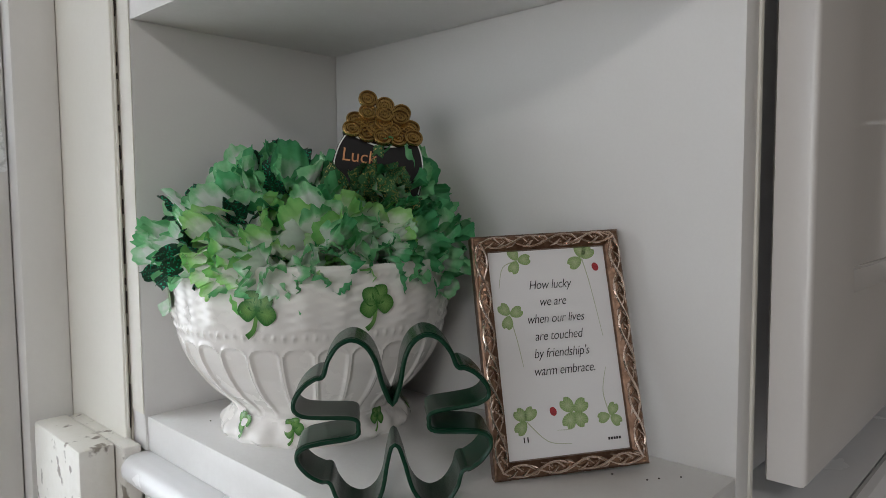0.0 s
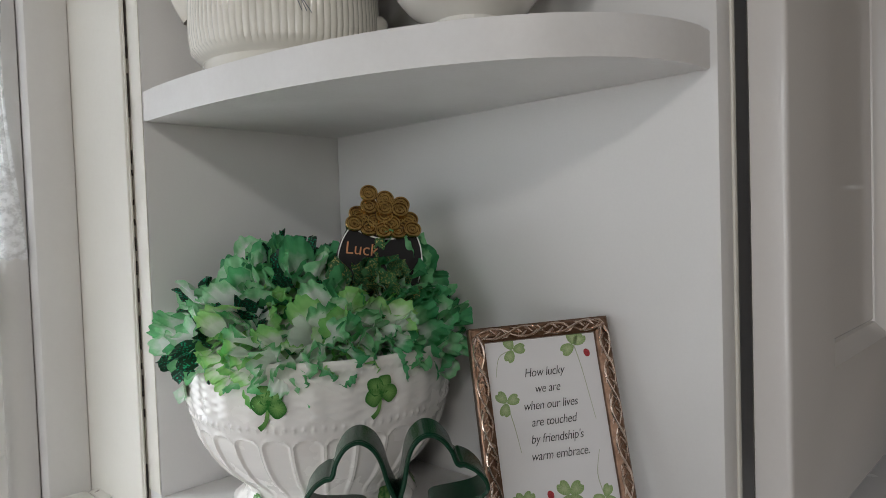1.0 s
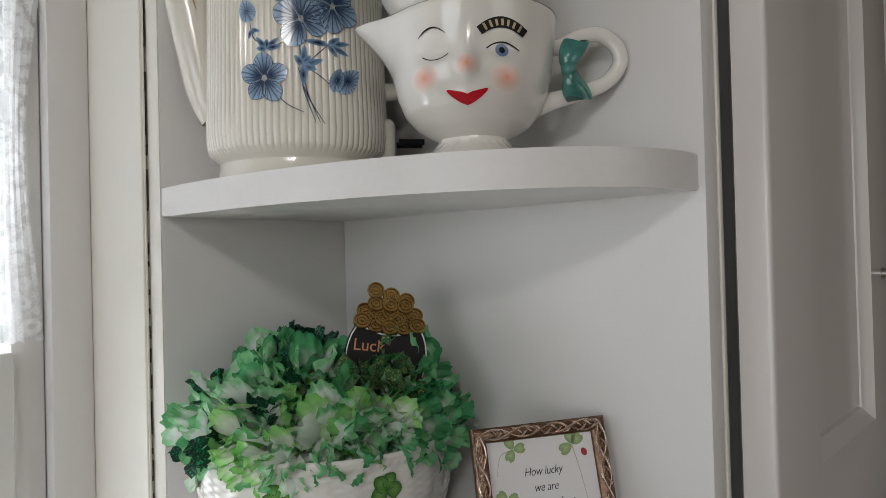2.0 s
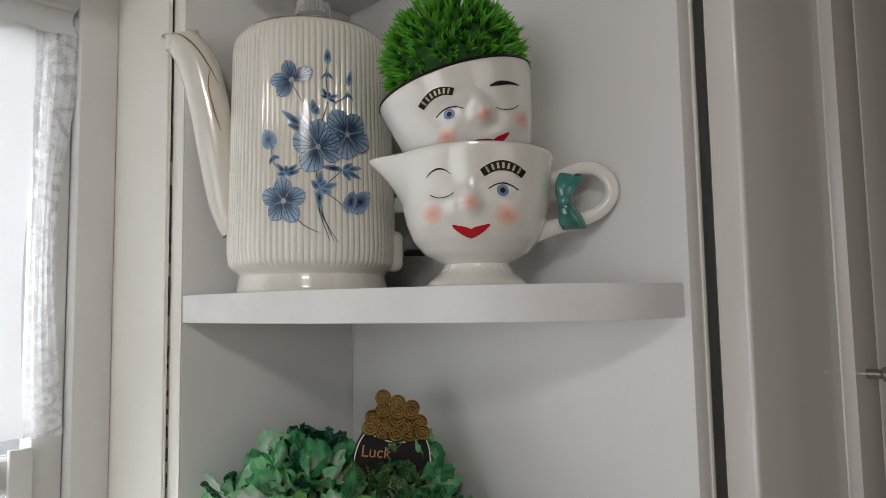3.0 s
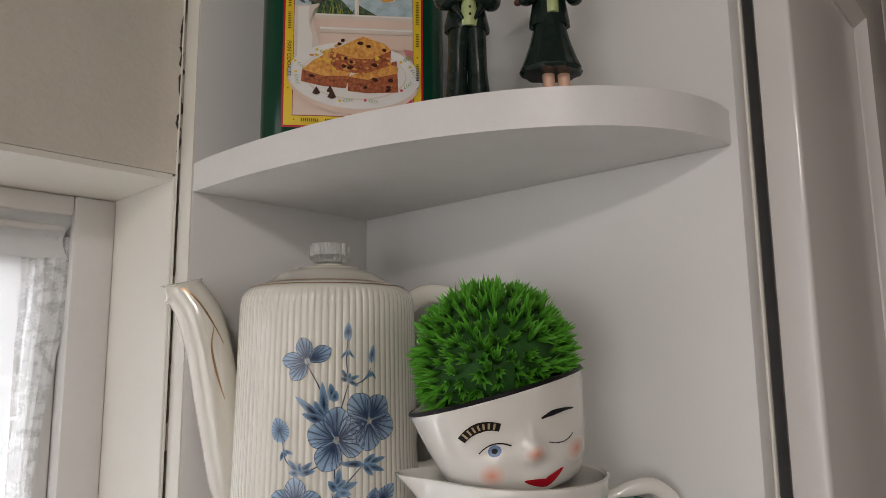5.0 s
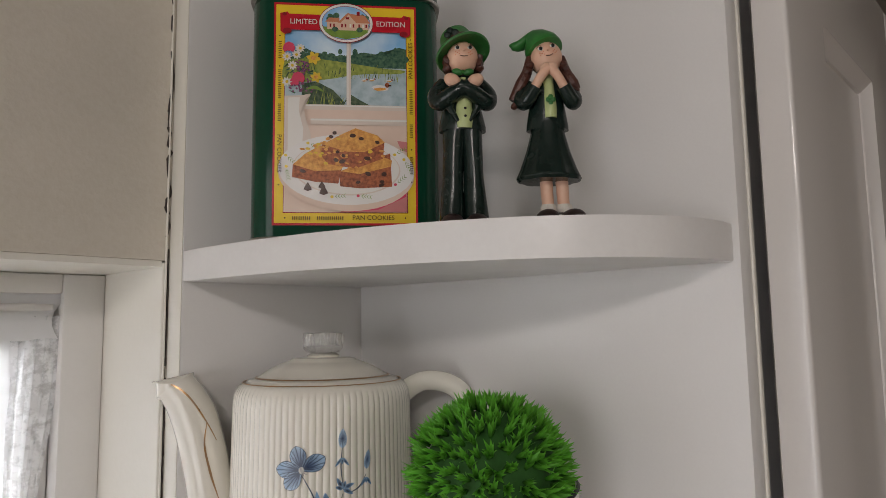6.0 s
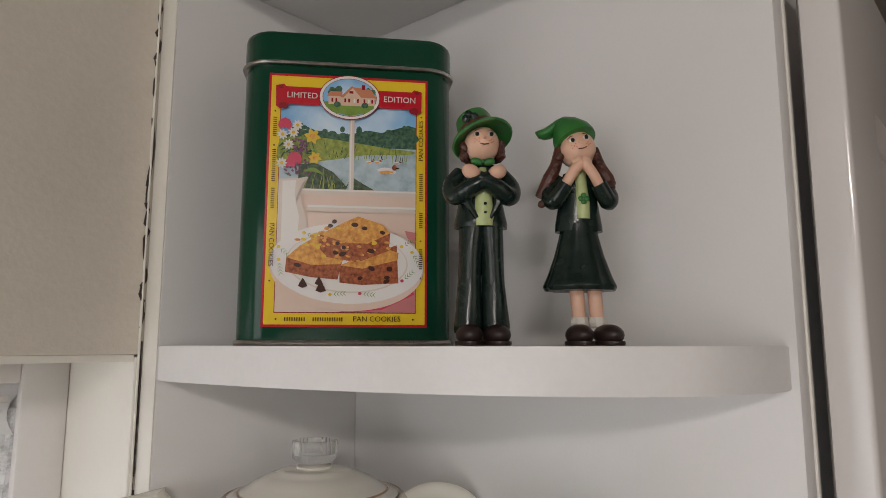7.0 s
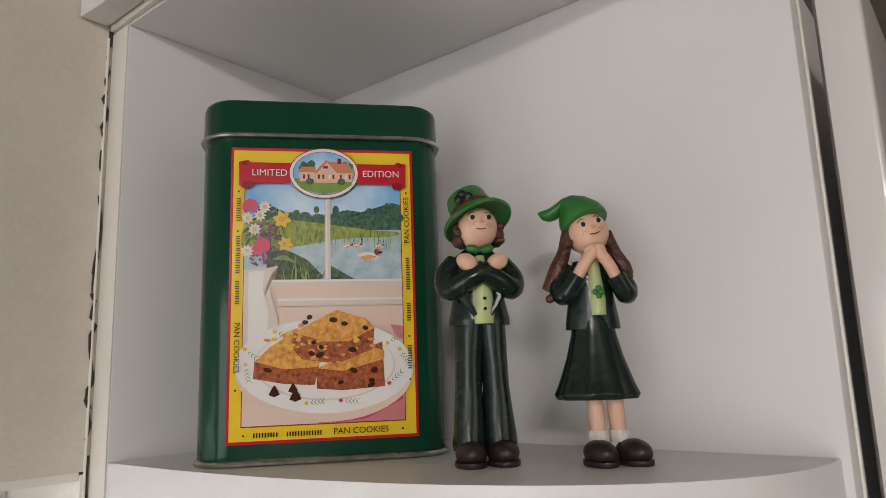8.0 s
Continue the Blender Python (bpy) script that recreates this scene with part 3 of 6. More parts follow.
def ruffled(bm, m, length, width, curl, rnd):
    """One ruffled petal that grows along the local z of m, cupped at its root and frilled at its round edge."""
    uvl = bm.loops.layers.uv.verify()
    na, nl = 16, 8
    ph, fr, ph2 = rnd.uniform(0, 6), rnd.uniform(2.5, 4.5), rnd.uniform(0, 6)
    frill = rnd.uniform(0.0018, 0.0040)
    lobes = rnd.choice((3.5, 4.5, 4.5, 5.5))
    rows_ = []
    for j in range(nl + 1):
        t = j / nl
        w = width * (0.22 + 0.78 * math.sin(min(1.0, t * 1.25) * math.pi / 2) ** 1.3)
        row = []
        for i in range(na + 1):
            s = 2 * i / na - 1
            edge = t * t
            lobe = abs(math.cos(lobes * math.pi * (s + 1) / 2 + ph2))
            z = length * t * (1 - 0.34 * abs(s) ** 2.6 * t) + t ** 4 * (0.0016 * lobe + rnd.uniform(-0.0008, 0.0008))
            y = curl * t ** 2.2 * length + edge * frill * math.sin(fr * s + ph) + 0.5 * frill * edge * math.sin(11 * s + ph2) + t ** 3 * rnd.uniform(-0.0007, 0.0007) + 0.14 * width * s * s * (1 - t)
            row.append(bm.verts.new(m @ Vector((s * w / 2 * (1 - 0.06 * t ** 6), y, z))))
        rows_.append(row)
    for j in range(nl):
        for i in range(na):
            f = bm.faces.new((rows_[j][i], rows_[j][i + 1], rows_[j + 1][i + 1], rows_[j + 1][i]))
            for loop, (p, q) in zip(f.loops, ((i, j), (i + 1, j), (i + 1, j + 1), (i, j + 1))):
                side = abs(2 * p / na - 1)
                loop[uvl].uv = (p / na * 4, min(1, q / nl + 0.12 * side * q / nl))


def bloom(at, aim, size, mats, count, seed, open_=1.0, name="bloom"):
    rnd = random.Random(seed)
    axis = Vector(aim).normalized()
    frame_ = axis.to_track_quat("Z", "Y").to_matrix().to_4x4()
    bms = [bmesh.new() for _ in mats]
    for k in range(count):
        f = (k + 0.5) / count
        az = k * 137.5 + rnd.uniform(-18, 18)
        lean = (8 + 80 * f ** 0.85 * open_) + rnd.uniform(-8, 8)
        m = Matrix.Translation(Vector(at)) @ frame_ @ pose(0, 0, 0, 0, 0, az) @ pose(0, 0.002 + 0.006 * f, -0.004 * f, -lean, 0, 0) @ pose(0, 0, 0, 0, 0, rnd.uniform(-25, 25))
        ruffled(bms[min(len(mats) - 1, int(rnd.random() ** 1.4 * len(mats)))], m, size * rnd.uniform(0.78, 1.1), size * rnd.uniform(0.55, 0.82), rnd.uniform(-0.30, 0.26), rnd)
    top = None
    for b, mat in zip(bms, mats):
        if not b.verts:
            b.free()
            continue
        ob = part(name if top is None else "petal_layer", b, mat, flowers if top is None else top, sharp=180)
        top = top or ob
    return top


BLOOMS = [
    ((-0.172, -0.066, 1.508), 0.044, (PALE, DEEP, GLIT), 52, (-0.7, -0.05, 0.6)),
    ((-0.146, -0.100, 1.532), 0.044, (GLIT, PALE), 54, (-0.45, -0.3, 0.85)),
    ((-0.158, -0.082, 1.536), 0.042, (PALE, GLIT, DEEP), 50, (-0.6, -0.15, 0.75)),
    ((-0.128, -0.080, 1.556), 0.040, (PALE, DEEP, GLIT), 46, (-0.35, -0.1, 1)),
    ((-0.086, -0.170, 1.538), 0.036, (GOLDG, DEEP), 46, (-0.1, -0.8, 0.5)),
    ((-0.106, -0.070, 1.562), 0.036, (GLIT, GLIT, PALE), 40, (-0.2, 0.0, 1)),
    ((-0.138, -0.134, 1.514), 0.044, (LIME, PALE, DEEP), 54, (-0.6, -0.6, 0.5)),
    ((-0.104, -0.156, 1.530), 0.042, (GOLDG, DEEP, PALE), 52, (-0.25, -0.6, 0.75)),
    ((-0.040, -0.114, 1.544), 0.044, (DEEP, PALE, LIME), 54, (0.35, -0.35, 0.85)),
    ((-0.034, -0.156, 1.516), 0.044, (PALE, DEEP, GLIT), 54, (0.5, -0.7, 0.5)),
    ((-0.178, -0.112, 1.500), 0.040, (LIME, PALE), 44, (-0.85, -0.5, 0.1)),
    ((-0.082, -0.186, 1.500), 0.040, (DEEP, PALE), 46, (0.0, -0.95, 0.15)),
    ((-0.182, -0.044, 1.500), 0.038, (PALE, GLIT), 40, (-0.9, 0.0, 0.15)),
    ((-0.098, -0.036, 1.530), 0.044, (PALE, DEEP), 36, (0, 0.5, 0.8)),
    ((-0.124, -0.112, 1.552), 0.040, (PALE, DEEP, GLIT), 44, (-0.3, -0.3, 1)),
    ((-0.074, -0.163, 1.549), 0.036, (DEEP, PALE, GOLDG), 44, (-0.1, -0.7, 0.7)),
    ((-0.050, -0.157, 1.550), 0.036, (DEEP, PALE), 40, (0.2, -0.6, 0.75)),
    ((-0.138, -0.168, 1.494), 0.036, (PALE, LIME), 46, (-0.55, -0.85, -0.1)),
    ((-0.110, -0.184, 1.494), 0.034, (LIME, PALE), 42, (-0.25, -0.95, -0.1)),
    ((-0.044, -0.188, 1.492), 0.034, (DEEP, PALE), 40, (0.35, -0.9, -0.05)),
    ((-0.008, -0.136, 1.512), 0.034, (PALE, DEEP), 40, (0.85, -0.5, 0.3)),
    ((-0.050, -0.072, 1.534), 0.042, (DEEP, PALE), 34, (0.5, 0.3, 0.8)),
]
for i, (at, size, mats, count, aim) in enumerate(BLOOMS):
    loc = Vector(at) - Vector(BOWL_AT)
    bloom(loc - Vector(aim).normalized() * size * 0.72, aim, size * 0.97, mats, int(count * 0.50), 40 + i)
# small sprays that hang over the rim
for i, (deg, z, size, mats, count) in enumerate(((-58, 0.122, 0.024, (PALE, GLIT), 9), (-38, 0.119, 0.025, (LIME, PALE), 9), (-25, 0.117, 0.026, (LIME, PALE), 9), (-13, 0.116, 0.026, (PALE, LIME), 9), (6, 0.121, 0.021, (DEEP, PALE), 7), (32, 0.121, 0.020, (DEEP, PALE), 7))):
    a = radians(deg - 125.4)
    out_dir = Vector((math.cos(a), math.sin(a), 0))
    bloom(out_dir * 0.088 + Vector((0, 0, z)), out_dir * 0.9 + Vector((0, 0, -0.22)), size, mats, count, 90 + i, 0.72)
bm = bmesh.new()
ball(bm, (0, 0, 0.096), (0.089, 0.089, 0.020), u=28, v=10)
part("foam_base", bm, FOAM, flowers, "dark green foam under the flowers")

# pot of gold on a pick, stuck among the flowers
GOLD = shade("glitter_gold", (0.50, 0.33, 0.12), 0.24, metal=0.95, stain=0.7, sscale=240, dark=(0.14, 0.075, 0.025), grain=0.3, gscale=1700, bump=0.00009)
WHITELINE = shade("white_paint_line", (0.75, 0.74, 0.72), 0.5)
COPPER = shade("copper_paint", (0.55, 0.26, 0.12), 0.4, metal=0.4)
gold = thing("pot_of_gold_pick", "black pot of gold coins ornament stuck in the flowers", "ornament", (-0.0802, -0.1488, 1.5525), -35.4)
gold.scale = (0.93, 0.93, 0.93)
gold.rotation_euler = Euler((radians(-4), radians(8), radians(-35.4)))
GP = [(0.0255, 0.020), (0.0275, 0.017), (0.0265, 0.0145), (0.0300, 0.006), (0.0325, -0.006), (0.031, -0.020), (0.024, -0.034)]
outl = [(x, z) for x, z in GP] + [(-x, z) for x, z in reversed(GP)]
bm = bmesh.new()
loops = []
for y, g in ((0.0035, 0.96), (0.0045, 1.0), (-0.0045, 1.0), (-0.0062, 0.95)):
    loops.append([(x * g, y, z * (g * 0.5 + 0.5)) for x, z in outl])
rings(bm, loops)
part("pot", bm, BLACK, gold)
bm = bmesh.new()
ribbon(bm, flat, [(-0.0262, 0.0165), (0.0, 0.0095), (0.0262, 0.0165)], [0.0012, 0.0012, 0.0012], 0.0072)
ribbon(bm, flat, [(-0.0255, 0.0138), (-0.029, 0.006), (-0.031, -0.006), (-0.0295, -0.02)], [0.0009] * 4, 0.0068)
ribbon(bm, flat, [(0.0255, 0.0138), (0.029, 0.006), (0.031, -0.006), (0.0295, -0.02)], [0.0009] * 4, 0.0068)
part("outline", bm, WHITELINE, gold, "white painted outline")
words("Luck", 0.0128, COPPER, gold, (-0.0265, -0.0068, -0.0035), (90, 0, 0), name="lettering", align="LEFT")
bm = bmesh.new()
tube([(0, 0, -0.03), (0, 0.002, -0.085)], 0.0018, 8, bm=bm)
part("stick", bm, shade("pick_wood", (0.35, 0.23, 0.12), 0.7, stain=0.3), gold)


def coin(x, z, y, r, tilt):
    bm = lathe([(0.0001, -0.0014), (r * 0.96, -0.0014), (r, -0.0008), (r, 0.0008), (r * 0.95, 0.0014), (r * 0.82, 0.0014), (r * 0.75, 0.0003), (r * 0.62, 0.0003), (r * 0.55, 0.0012), (r * 0.42, 0.0012), (r * 0.35, 0.0004), (r * 0.2, 0.0004), (r * 0.14, 0.0012), (0.0001, 0.0014)], 24)
    bmesh.ops.transform(bm, matrix=pose(x, y, z, 90 + tilt, 0, 0), verts=bm.verts)
    part("coin", bm, GOLD, gold)


for row, (count, z, y, half, tilt) in enumerate(((5, 0.0160, -0.0085, 0.0215, 30), (4, 0.0220, -0.0055, 0.0170, 32), (5, 0.0270, -0.0020, 0.0195, 34), (3, 0.0335, -0.0010, 0.0115, 28), (3, 0.0405, 0.0025, 0.0125, 18))):
    for k in range(count):
        f = 2 * k / (count - 1) - 1 if count > 1 else 0.0
        coin(half * f, z + 0.0030 * f * f * (row == 0) - 0.0030 * f * (row == 4), y + 0.002 * abs(f) + 0.0008 * (k % 2), 0.0068, -tilt)

# clover cookie cutter
TIN_GREEN = shade("dark_green_enamel", (0.006, 0.042, 0.022), 0.24, stain=0.3, sscale=40, dark=(0.004, 0.03, 0.016), grain=0.05, spec=0.3)
cutter = thing("cookie_cutter", "dark green enamelled clover cookie cutter standing on edge", "cookie cutter", (-0.1600, -0.2490, 1.3725), -40.6)
QUART = [(0.0, 0.0110), (0.0032, 0.0200), (0.0060, 0.0320), (0.0105, 0.0400), (0.0175, 0.0438), (0.0250, 0.0412), (0.0305, 0.0340), (0.0330, 0.0270), (0.0365, 0.0262), (0.0425, 0.0225), (0.0475, 0.0160), (0.0480, 0.0105), (0.0440, 0.0068), (0.0360, 0.0052), (0.0200, 0.0036), (0.0182, 0.0)]
right_side = QUART + [(x, -z) for x, z in reversed(QUART[:-1])]
loop = right_side + [(-x, z) for x, z in reversed(right_side[1:-1])]
sm = spline([(x, z, 0) for x, z in loop] + [(loop[0][0], loop[0][1], 0)], 5)[:-1]
tilt_c = Matrix.Rotation(radians(2.5), 2)
sm = [(*(tilt_c @ Vector((p.x, p.y))), 0) for p in sm]
lowest = min(p[1] for p in sm)
sections = []
for y, g in ((0.0, 0.0002), (-0.0007, 0.0011), (0.0, 0.0022), (0.0016, 0.0021), (0.0024, 0.0011), (0.029, 0.0011), (0.0295, 0.0005), (0.029, 0.0), (0.002, 0.0), (0.0008, 0.0002)):
    ring_ = []
    for i, p in enumerate(sm):
        a, b = sm[i - 1], sm[(i + 1) % len(sm)]
        n = Vector((b[1] - a[1], a[0] - b[0])).normalized()
        ring_.append((p[0] - n.x * g * -1, y, p[1] - n.y * g * -1 - lowest + 0.0016))
    sections.append(ring_)
for name, strip in (("band", sections[4:9]), ("rolled_rim", sections[:4] + sections[-1:])):
    bm = bmesh.new()
    rings(bm, strip + [strip[0]], cap0=False, cap1=False)
    bmesh.ops.remove_doubles(bm, verts=bm.verts, dist=0.00002)
    part(name, bm, TIN_GREEN, cutter)

# framed verse
BRONZE = shade("antique_bronze", (0.20, 0.12, 0.08), 0.32, metal=0.9, stain=0.75, sscale=160, dark=(0.085, 0.045, 0.028), grain=0.3, gscale=700, bump=0.0003)
SILVERED = shade("rubbed_bronze_highlight", (0.82, 0.66, 0.56), 0.24, metal=0.95, stain=0.5, sscale=190, dark=(0.24, 0.14, 0.09))
PAPER = shade("white_card", (0.74, 0.73, 0.735), 0.5, stain=0.1, sscale=30, grain=0.04, gscale=900)
INK = shade("black_ink", (0.015, 0.014, 0.016), 0.6)
LEAFINK = painted("printed_clover", (0.46, 0.53, 0.30), (0.24, 0.36, 0.13), 0.3, 0.55, 0.8, patch=0.5)
STALK = shade("printed_stalk", (0.42, 0.45, 0.33), 0.6)
BUG = shade("printed_ladybird", (0.42, 0.03, 0.04), 0.6, stain=0.6, sscale=900, dark=(0.05, 0.01, 0.01))
pic = thing("picture_frame", "ornate bronze picture frame with a printed clover verse", "picture frame")
FW, FH, FB = 0.0908, 0.1367, 0.0092
pic.matrix_world = pose(-0.0586, -0.2853, 1.3747, 0, 0, -36.4) @ pose(0, 0, 0, -14.9, 0, 0) @ pose(0, 0, 0, 0, -2.37, 0)
bm = bmesh.new()
loops = []
for inset, y in ((0.0, 0.006), (0.0, -0.001), (0.0012, -0.0024), (0.0022, -0.002), (0.0055, -0.003), (0.0078, -0.0018), (FB, -0.001), (FB + 0.0004, 0.0012)):
    loops.append([(-FW / 2 + inset, y, inset), (FW / 2 - inset, y, inset), (FW / 2 - inset, y, FH - inset), (-FW / 2 + inset, y, FH - inset)])
rings(bm, loops, cap0=True, cap1=False)
part("moulding", bm, BRONZE, pic)
part("card", box(-FW / 2 + FB - 0.0005, FW / 2 - FB + 0.0005, 0.0012, 0.0028, FB - 0.0005, FH - FB + 0.0005), PAPER, pic, "white printed card")
part("backing", box(-FW / 2 + 0.004, FW / 2 - 0.004, 0.0062, 0.0085, 0.004, FH - 0.004, 0.0005), BLACK, pic)

def ornament(length, m, seed):
    """Two leafy strands that cross along one side of the frame, with beads in the gaps."""
    rnd = random.Random(seed)
    bm = bmesh.new()
    n = max(2, round(length / 0.021))
    step = length / n
    for s in (1, -1):
        pts = [m @ Vector((t * length / (n * 10), -0.0030 - 0.0007 * s * math.cos(math.pi * t / 10), s * 0.0030 * math.sin(math.pi * t / 10))) for t in range(n * 10 + 1)]
        tube(pts, [0.00075], 6, bm=bm, flat=1.3)
    for k in range(n):
        for j in range(5):
            a = (k + 0.08 + 0.17 * j) * step
            side = 1 if (k + j) % 2 else -1
            p = m @ Vector((a, -0.0024, side * 0.0032))
            q = m @ Vector((a + 0.0065, -0.0032, side * -0.0005))
            tube([p, (p + q) / 2 + m.to_3x3() @ Vector((0, -0.0006, 0.0009 * side)), q], [0.0002, 0.0009, 0.0003], 6, bm=bm)
        for j in range(7):
            c = m @ Vector(((k + 0.5) * step + rnd.uniform(-0.0045, 0.0045), -0.0026, rnd.uniform(-0.0013, 0.0013)))
            ball(bm, c, (0.00062, 0.00062, 0.00062), u=6, v=4)
    return bm


mid = FB * 0.5
for length, m, seed in ((FW - FB, pose(-FW / 2 + mid, 0, mid), 1), (FW - FB, pose(-FW / 2 + mid, 0, FH - mid), 2), (FH - FB, pose(-FW / 2 + mid, 0, mid, 0, -90, 0), 3), (FH - FB, pose(FW / 2 - mid, 0, mid, 0, -90, 0), 4)):
    part("ornament", ornament(length, m, seed), SILVERED, pic, "rubbed bronze leaf and bead relief")
# the verse
for i, line in enumerate(("How lucky", "we are", "when our lives", "are touched", "by friendship's", "warm embrace.")):
    words(line, 0.0076, INK, pic, (-0.0004 + 0.0006 * i, 0.0010, 0.1040 - 0.0099 * i), (90, 0, 0), 0.28, "verse_line", 0.00006, width=0.95, thin=-0.00006, squeeze=0.82)
bm = bmesh.new()
for k in range(5):
    box(0.0235 + k * 0.0016, 0.0246 + k * 0.0016, 0.0009, 0.00118, 0.0152, 0.0166, bm=bm)
part("print_mark", bm, INK, pic, smooth=False)
bm = bmesh.new()
for k in range(2):
    box(-0.0262 + k * 0.0022, -0.0256 + k * 0.0022, 0.0009, 0.00118, 0.0185, 0.0215, bm=bm)
part("print_mark", bm, INK, pic, smooth=False)


def on_card(u, v, lift):
    return Vector((u, 0.0012 - lift, v))


def printed_clover(cu, cv, angles, s, stem):
    bm = bmesh.new()
    for a in angles:
        ca, sa = math.cos(radians(a)), math.sin(radians(a))
        out_ = []
        for i in range(20):
            t = 2 * math.pi * i / 20
            x = s * (0.52 + 0.48 * math.cos(t)) - (0.14 * s if abs(t) < 0.2 else 0)
            y = s * 0.38 * math.sin(t) * (1 + 0.25 * math.cos(t))
            out_.append((cu + x * ca - y * sa, cv + x * sa + y * ca))
        star(bm, on_card, (cu + s * 0.5 * ca, cv + s * 0.5 * sa), out_, 0.00012, 2)
    leaf = part("printed_clover", bm, LEAFINK, pic)
    bm = bmesh.new()
    ribbon(bm, on_card, [(cu, cv), *stem], [0.0007, 0.0005, 0.0003], 0.0001)
    part("stalk", bm, STALK, leaf)


printed_clover(-0.0185, 0.1215, (5, 115, 240), 0.0085, [(-0.0275, 0.118), (-0.031, 0.106)])
printed_clover(0.0215, 0.1205, (40, 95, 205), 0.0098, [(0.0245, 0.105), (0.0285, 0.074)])
printed_clover(-0.0265, 0.0900, (20, 130, 250), 0.0086, [(-0.0235, 0.075), (-0.0215, 0.060)])
printed_clover(-0.0235, 0.0300, (55, 130, 225), 0.0090, [(-0.012, 0.018), (0.0015, 0.0155)])
printed_clover(0.0050, 0.0325, (35, 130, 235, 310), 0.0102, [(0.004, 0.024), (-0.006, 0.0235)])
printed_clover(0.0265, 0.0285, (60, 190, 320), 0.0080, [(0.024, 0.042), (0.0275, 0.056)])
for cu, cv in ((0.0292, 0.1150), (-0.0072, 0.0340)):
    bm = bmesh.new()
    star(bm, on_card, (cu, cv), oval(cu, cv, 0.0020, 0.0026, 14, 20), 0.00014, 2)
    part("printed_ladybird", bm, BUG, pic)


# ---- middle shelf: coffee pot, face jug, face cup, grass ball ----
POT = (-0.0950, -0.0675, 1.6762)
pot = thing("coffee_percolator", "ribbed cream porcelain coffee pot with blue flowers", "coffee pot", POT, -37.0)
PB = [(0.0625, 0.0), (0.0630, 0.002), (0.0610, 0.011), (0.0605, 0.0150), (0.0640, 0.0175), (0.0685, 0.023), (0.0700, 0.034), (0.0698, 0.045), (0.0690, 0.065), (0.0682, 0.1), (0.0674, 0.14), (0.0668, 0.175), (0.0664, 0.2), (0.0655, 0.208), (0.0630, 0.2135), (0.0600, 0.2155)]
pot_r = profile_radius(PB)
fine = [(pot_r(z), z) for z in list(np.linspace(0, 0.03, 22)) + list(np.linspace(0.033, 0.2, 16)) + list(np.linspace(0.202, 0.2155, 9))]


def ribs(a, r, z):
    fade = min(1, max(0, (z - 0.018) / 0.004)) * min(1, max(0, (0.2135 - z) / 0.006))
    return r + 0.00085 * fade * (abs(math.sin(44 * a)) ** 0.7 - 0.62)


bm = lathe(fine, 528, ribs, cap1=False)
lathe([(0.0600, 0.2155), (0.0585, 0.2152), (0.057, 0.2130), (0.056, 0.205), (0.02, 0.204)], 96, bm=bm, cap0=False)
part("body", bm, CREAM, pot)
GOLDLINE = shade("worn_gilt", (0.42, 0.24, 0.10), 0.3, metal=0.7, stain=0.6, sscale=200, dark=(0.30, 0.26, 0.22))
bm = lathe([(0.0603, 0.2156), (0.0599, 0.2162), (0.0592, 0.2156)], 96, cap0=False, cap1=False)
part("gilt_rim", bm, GOLDLINE, pot, "worn gilt line round the rim")
LID = [(0.0570, 0.2135), (0.0575, 0.2165), (0.0560, 0.2185), (0.0520, 0.2195), (0.0500, 0.2205), (0.0400, 0.2285), (0.0310, 0.2335), (0.0256, 0.2352), (0.0243, 0.2368), (0.0200, 0.2378), (0.0001, 0.2385)]
LID = [(r, 0.2135 + (z - 0.2135) * 0.8) for r, z in LID]
lid = part("lid", lathe(LID, 80, cap0=False), CREAM, pot)
part("gilt_ring", lathe([(0.0512, 0.2188), (0.0505, 0.2194), (0.0497, 0.2196)], 80, cap0=False, cap1=False), GOLDLINE, lid)
part("gilt_ring", lathe([(0.0256, 0.2298), (0.0250, 0.2306), (0.0247, 0.2312)], 64, cap0=False, cap1=False), GOLDLINE, lid)
part("knob_seat", lathe([(0.012, 0.2330), (0.0125, 0.2345), (0.010, 0.236), (0.0001, 0.2362)], 40), CREAM, lid)
clear = bpy.data.materials.new("clear_ribbed_glass")
clear.use_nodes = True
cb = clear.node_tree.nodes["Principled BSDF"]
cb.inputs["Transmission Weight"].default_value, cb.inputs["Roughness"].default_value, cb.inputs["IOR"].default_value = 0.88, 0.08, 1.35
cb.inputs["Base Color"].default_value = (0.93, 0.93, 0.92, 1)
bm = lathe([(0.010, 0.2363), (0.0125, 0.2368), (0.0148, 0.240), (0.0152, 0.249), (0.0147, 0.2512), (0.0135, 0.2516), (0.0130, 0.2495), (0.0125, 0.2425), (0.0001, 0.2415)], 120, lambda a, r, z: r + (0.0005 * math.cos(30 * a) if r > 0.0135 else 0), cap0=True, cap1=False)
part("glass_knob", bm, clear, lid, "clear ribbed glass knob")

